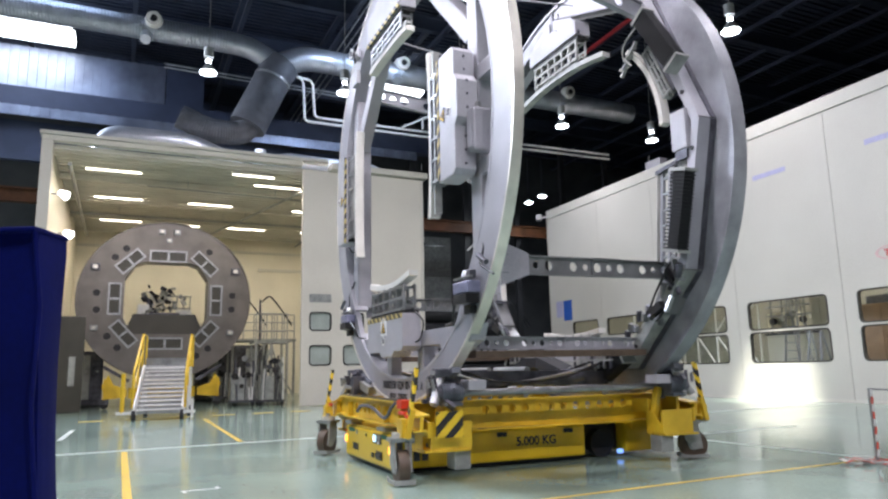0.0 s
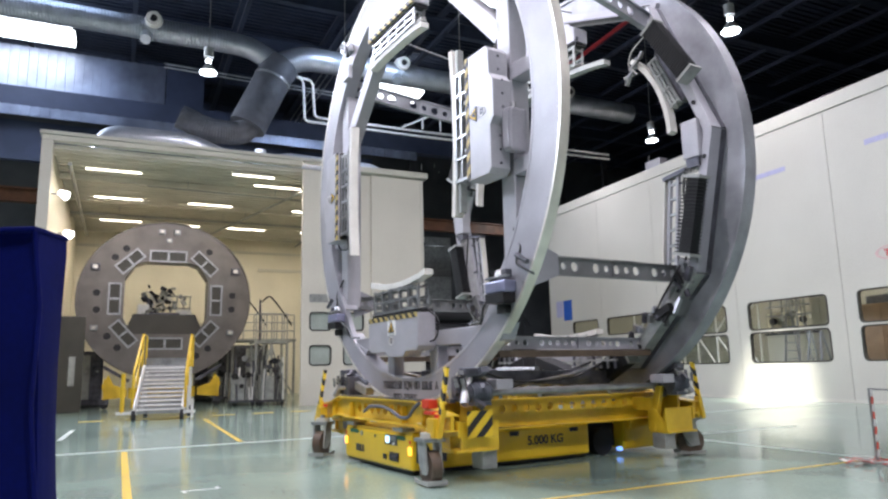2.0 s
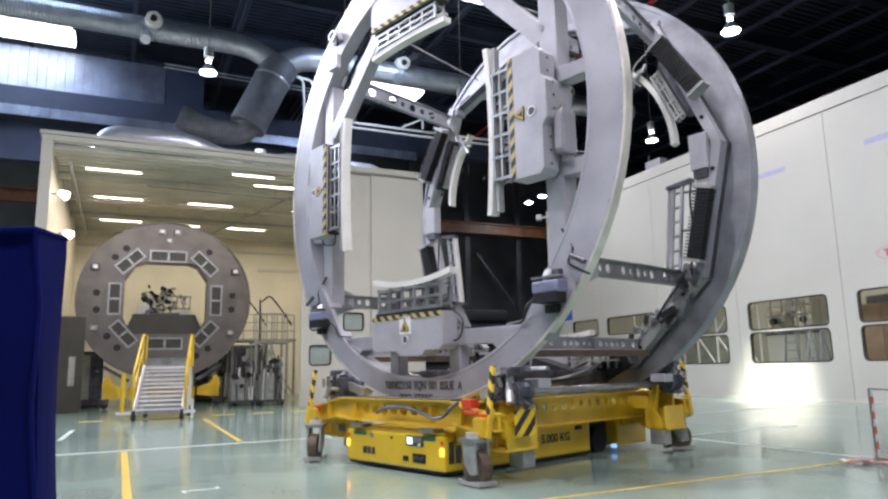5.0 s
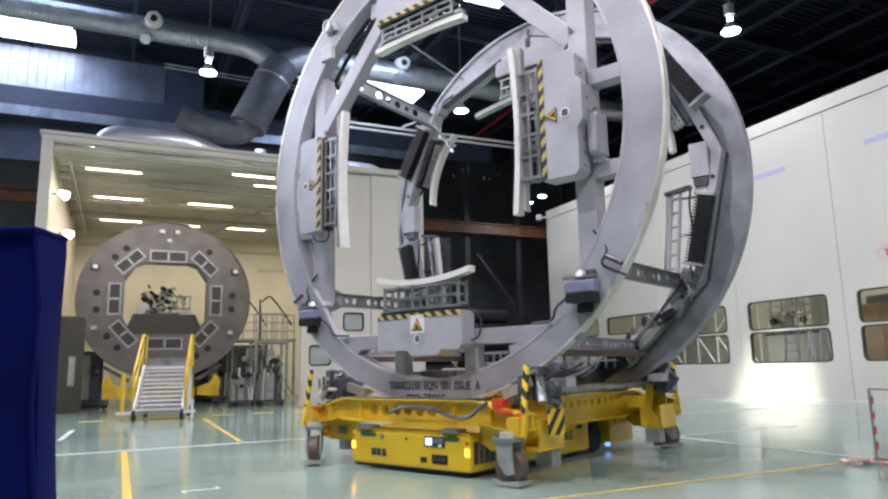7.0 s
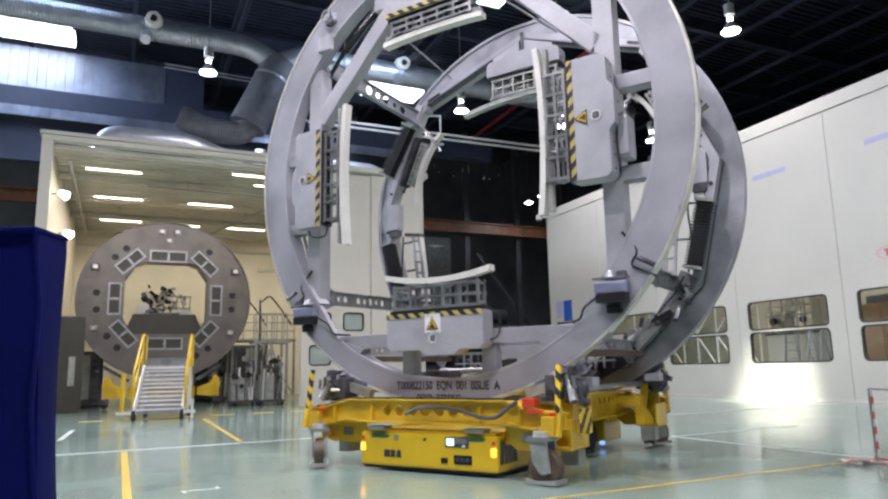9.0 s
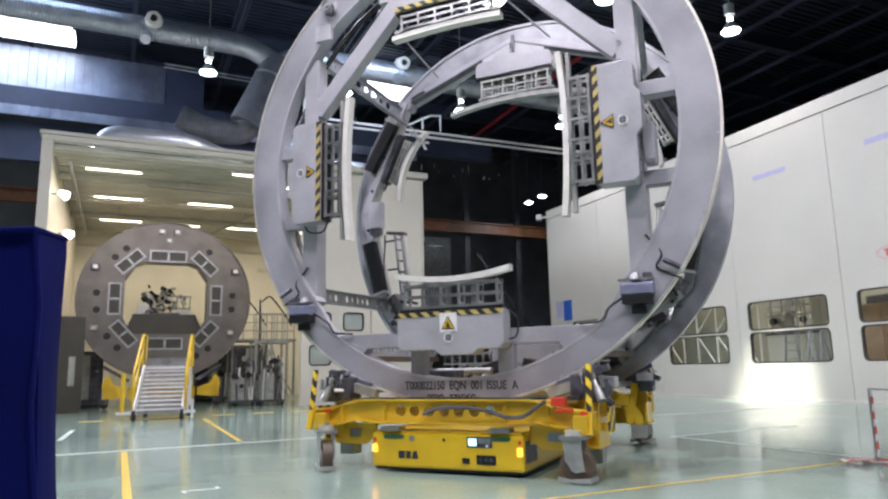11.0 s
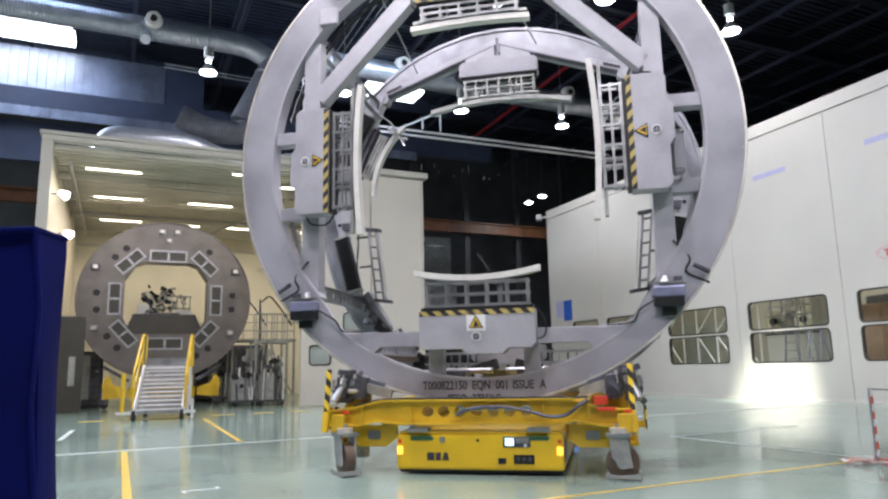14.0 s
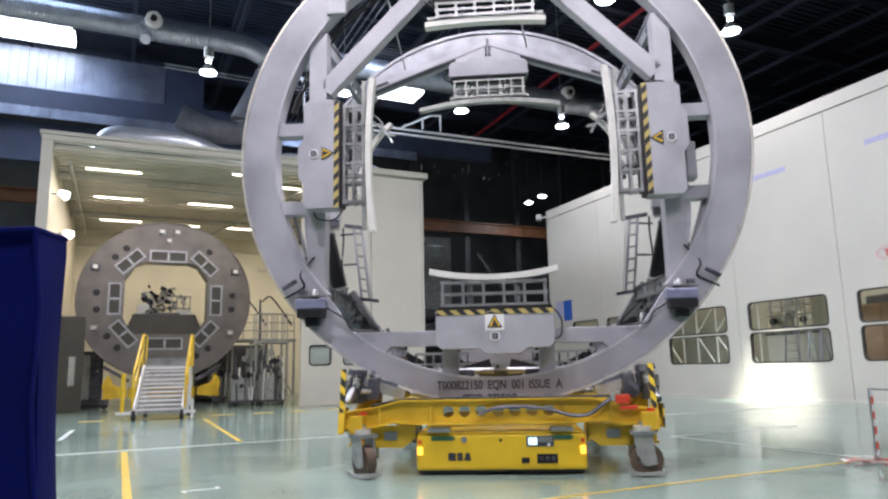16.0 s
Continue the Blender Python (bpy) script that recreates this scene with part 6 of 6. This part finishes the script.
def barrier():
    t = thing("barrier_post", "steel barrier post wrapped in red and white tape", "barrier post", matrix=hall(8.42, 5.72, 0, 10))
    part("foot", arod((0, 0, 0), (0, 0, 0.03), 0.16, 20), M_SKID, t)
    part("pole", arod((0, 0, 0.03), (0, 0, 0.90), 0.018, 12), M_STEEL, t)
    for k in range(9):
        z = 0.08 + 0.09 * k
        part("tape_wrap", abar((-0.02 + 0.012 * (k % 2), -0.024, z), (0.02 - 0.01 * (k % 3), -0.024, z + 0.085), 0.05, 0.006), M_RED if k % 2 else M_WHITE, t, "red and white tape")
    part("line_tape", tube_along([(0, 0, 0.89), (0.6, -0.4, 0.83), (1.3, -0.9, 0.80), (2.2, -1.5, 0.85)], 0.008, 6), M_MACH, t)
    h = thing("tape_heap", "crumpled red and white barrier tape on the floor", "barrier tape", matrix=hall(8.28, 5.85, 0))
    rng = random.Random(3)
    for k in range(22):
        a, x, y = rng.uniform(0, 3.14), rng.uniform(-0.22, 0.30), rng.uniform(-0.22, 0.1)
        d = Vector((math.cos(a), math.sin(a), rng.uniform(-0.1, 0.2))) * rng.uniform(0.05, 0.1)
        c = Vector((x, y, 0.02 + rng.uniform(0, 0.03)))
        part("tape_fold", abar(c - d, c + d, 0.05, 0.004, up=(0, 0.3, 1)), M_RED if k % 2 else M_WHITE, h)


def closed_booth_things():
    def at(s, y):
        return WALLR @ pose(-s, y, 0)
    def ladder(m, h, label):
        t = thing("step_ladder", label, "ladder", "ladders behind the windows", m)
        for sx in (-1, 1):
            part("rail", abar((sx * 0.34, 0, 0), (sx * 0.20, 0.35, h), 0.06, 0.04), M_ALU, t)
            part("back_rail", abar((sx * 0.30, 0.95, 0), (sx * 0.20, 0.40, h), 0.04, 0.03), M_ALU, t)
        for k in range(int(h / 0.28)):
            q = (k + 0.7) * 0.28 / h
            part("rung", abox(-0.34 + 0.14 * q, 0.34 - 0.14 * q, 0.35 * q - 0.04, 0.35 * q + 0.04, q * h - 0.015, q * h + 0.015), M_ALU, t)
        return t
    ladder(at(3.35, 1.4), 3.6, "tall aluminium step ladder behind the booth window")
    ladder(at(2.2, 1.0), 2.2, "short aluminium step ladder behind the booth window")
    pn = thing("grey_partition", "pale grey partition sheet standing behind the window", "partition", matrix=at(4.1, 2.5))
    part("sheet", abox(-1.15, 1.15, 0, 0.06, 0.06, 2.2), M_WALL, pn)
    part("top_rail", abox(-1.2, 1.2, -0.03, 0.09, 2.2, 2.28), M_MACH, pn)
    for x in (-1.0, 1.0):
        part("foot", abox(x - 0.05, x + 0.05, -0.3, 0.36, 0, 0.06), M_MACH, pn)
    rk = thing("pipe_rack", "steel rack of pipes and valves behind the window", "rack", matrix=at(4.6, 3.2))
    for k in range(5):
        part("upright", arod((-1.0 + 0.5 * k, 0, 0), (-1.0 + 0.5 * k, 0, 3.6), 0.04, 8), M_STEEL, rk)
        part("valve", arod((-0.9 + 0.45 * k, -0.12, 2.75 + 0.12 * (k % 3)), (-0.9 + 0.45 * k, 0.05, 2.75 + 0.12 * (k % 3)), 0.12, 12), (M_MACH, M_WHITE, M_STEEL)[k % 3], rk)
    for z in (2.4, 2.95, 3.3):
        part("shelf", abox(-1.1, 1.1, -0.2, 0.2, z - 0.025, z + 0.025), M_ALU, rk)
    sc = thing("scaffold_frame", "white tube scaffold behind the booth windows", "scaffold", matrix=at(7.6, 1.3))
    for k in range(4):
        part("upright", arod((k * 1.05, 0, 0), (k * 1.05, 0, 4.2), 0.035, 8), M_WHITE, sc)
    for k in range(3):
        part("diagonal", arod((k * 1.05, 0, 2.3), (k * 1.05 + 1.05, 0, 1.0), 0.03, 8), M_WHITE, sc)
        part("diagonal", arod((k * 1.05, 0, 2.4), (k * 1.05 + 1.05, 0, 3.5), 0.03, 8), M_WHITE, sc)
    for z in (2.35, 3.6):
        part("ledger", arod((0, 0, z), (3.15, 0, z), 0.03, 8), M_WHITE, sc)
    sc2 = copy_thing(sc, at(11.8, 1.5))
    sc2["label"] = "white tube scaffold far down the closed booth"
    for s, y, w, h, mat, lab in ((2.85, 2.5, 0.8, 3.5, M_ROOM, "grey-brown board leaning in the closed booth"),
                                 (0.0, 1.6, 1.6, 2.95, M_CRATE, "brown crate behind the window"), (1.2, 3.2, 0.9, 3.35, M_MACH, "dark cabinet behind the window"), (5.4, 3.4, 1.2, 3.1, M_INNER, "beige panel stack in the closed booth"),
                                 (-6.0, 3.2, 2.0, 2.5, M_SKID, "grey cabinet deep in the closed booth"), (10.0, 3.6, 2.2, 3.0, M_SKID, "grey cabinet far down the closed booth")):
        c = thing("store_cabinet", lab, "cabinet", matrix=at(s, y))
        part("case", abox(-w / 2, w / 2, 0, 0.7, 0.05, h), mat, c, bevel=0.03)
        part("door_panel", abox(-w / 2 + 0.06, -0.02, -0.02, -0.002, 0.15, h - 0.1), mat, c)
        part("door_panel", abox(0.02, w / 2 - 0.06, -0.02, -0.002, 0.15, h - 0.1), mat, c)
        part("plinth", abox(-w / 2 + 0.03, w / 2 - 0.03, 0.03, 0.67, 0, 0.05), M_BLACK, c)


section_fixture()
deck_machine()
stair_trolley()
work_platform(hall(4.3, 30.6, 0), 2.6, 1.4, 2.55, "grey steel work platform with railings inside the booth")
work_platform(hall(4.75, 27.6, 0), 1.2, 1.0, 2.35, "narrow steel work platform at the booth gate")
equipment(hall(5.2, 26.9, 0), 1, "trolley of grey pumps and pipes by the gate")
equipment(hall(4.55, 28.6, 0), 2, "dark trolley of pumps inside the booth")
equipment(hall(5.6, 29.6, 0), 3, "trolley of pipes and valves inside the booth")
equipment(hall(4.2, 27.4, 0), 4, "trolley of hoses and pumps by the work platform")
equipment(hall(6.0, 31.4, 0), 6, "grey equipment trolley deep in the booth")
equipment(hall(4.0, 32.2, 0), 7, "dark pump trolley behind the section")
# dark bulks added in cabinet form to darken the lower part of the booth
for cu, cv, cw, ch, lab in ((3.9, 33.6, 1.6, 2.3, "dark cabinet added behind the work platforms to darken the booth"), (5.6, 33.9, 1.5, 2.5, "tall dark cabinet added to darken the booth"), (-1.2, 31.5, 1.2, 2.2, "dark cabinet added by the booth's side wall")):
    c = thing("added_dark_cabinet", lab, "cabinet", "booth machine cabinets", hall(cu, cv, 0))
    part("case", abox(-cw / 2, cw / 2, 0, 0.8, 0.08, ch), M_MACH, c, bevel=0.03)
    part("plinth", abox(-cw / 2 + 0.05, cw / 2 - 0.05, 0.05, 0.75, 0, 0.08), M_BLACK, c)
    for q in range(3):
        part("panel", abox(-cw / 2 + 0.08 + q * (cw - 0.16) / 3, -cw / 2 + 0.04 + (q + 1) * (cw - 0.16) / 3, -0.02, -0.002, 0.3, ch - 0.15), M_SKID if q == 1 else M_MACH, c)
        part("knob", arod((-cw / 2 + 0.2 + q * 0.4, -0.06, 1.4), (-cw / 2 + 0.2 + q * 0.4, -0.021, 1.4), 0.05, 12), M_STEEL, c)
sl = thing("leaning_panel", "dark olive panel standing at the booth's side wall", "panel", matrix=hall(-2.05, 27.4, 0))
part("sheet", abox(0.0, 0.9, 0, 0.12, 0, 3.3), M_OLIVE, sl, bevel=0.04)
part("plate", abox(0.45, 0.65, -0.02, 0, 0.9, 1.9), M_SKID, sl)
tarpaulin()
barrier()
closed_booth_things()


def motions():
    rows = [
            (0.0, -1.078, 9.449, -66.30),
            (1.0, -1.010, 9.362, -62.57),
            (2.0, -0.940, 9.282, -59.14),
            (3.0, -0.878, 9.195, -56.00),
            (4.0, -0.794, 9.102, -52.03),
            (6.5, -0.566, 8.865, -42.16),
            (7.0, -0.511, 8.821, -40.14),
            (8.0, -0.400, 8.741, -36.34),
            (9.0, -0.282, 8.670, -32.89),
            (11.5, 0.017, 8.530, -23.04),
            (12.0, 0.086, 8.506, -20.95),
            (13.0, 0.217, 8.463, -16.84),
            (14.0, 0.352, 8.433, -12.83),
            (15.0, 0.488, 8.418, -8.89),
            (16.0, 0.619, 8.415, -5.04)]
    for ob in (agv, carrier, tool):
        walk(ob, [(t, pose(x, y, 0, 0, 0, a)) for t, x, y, a in rows])


motions()
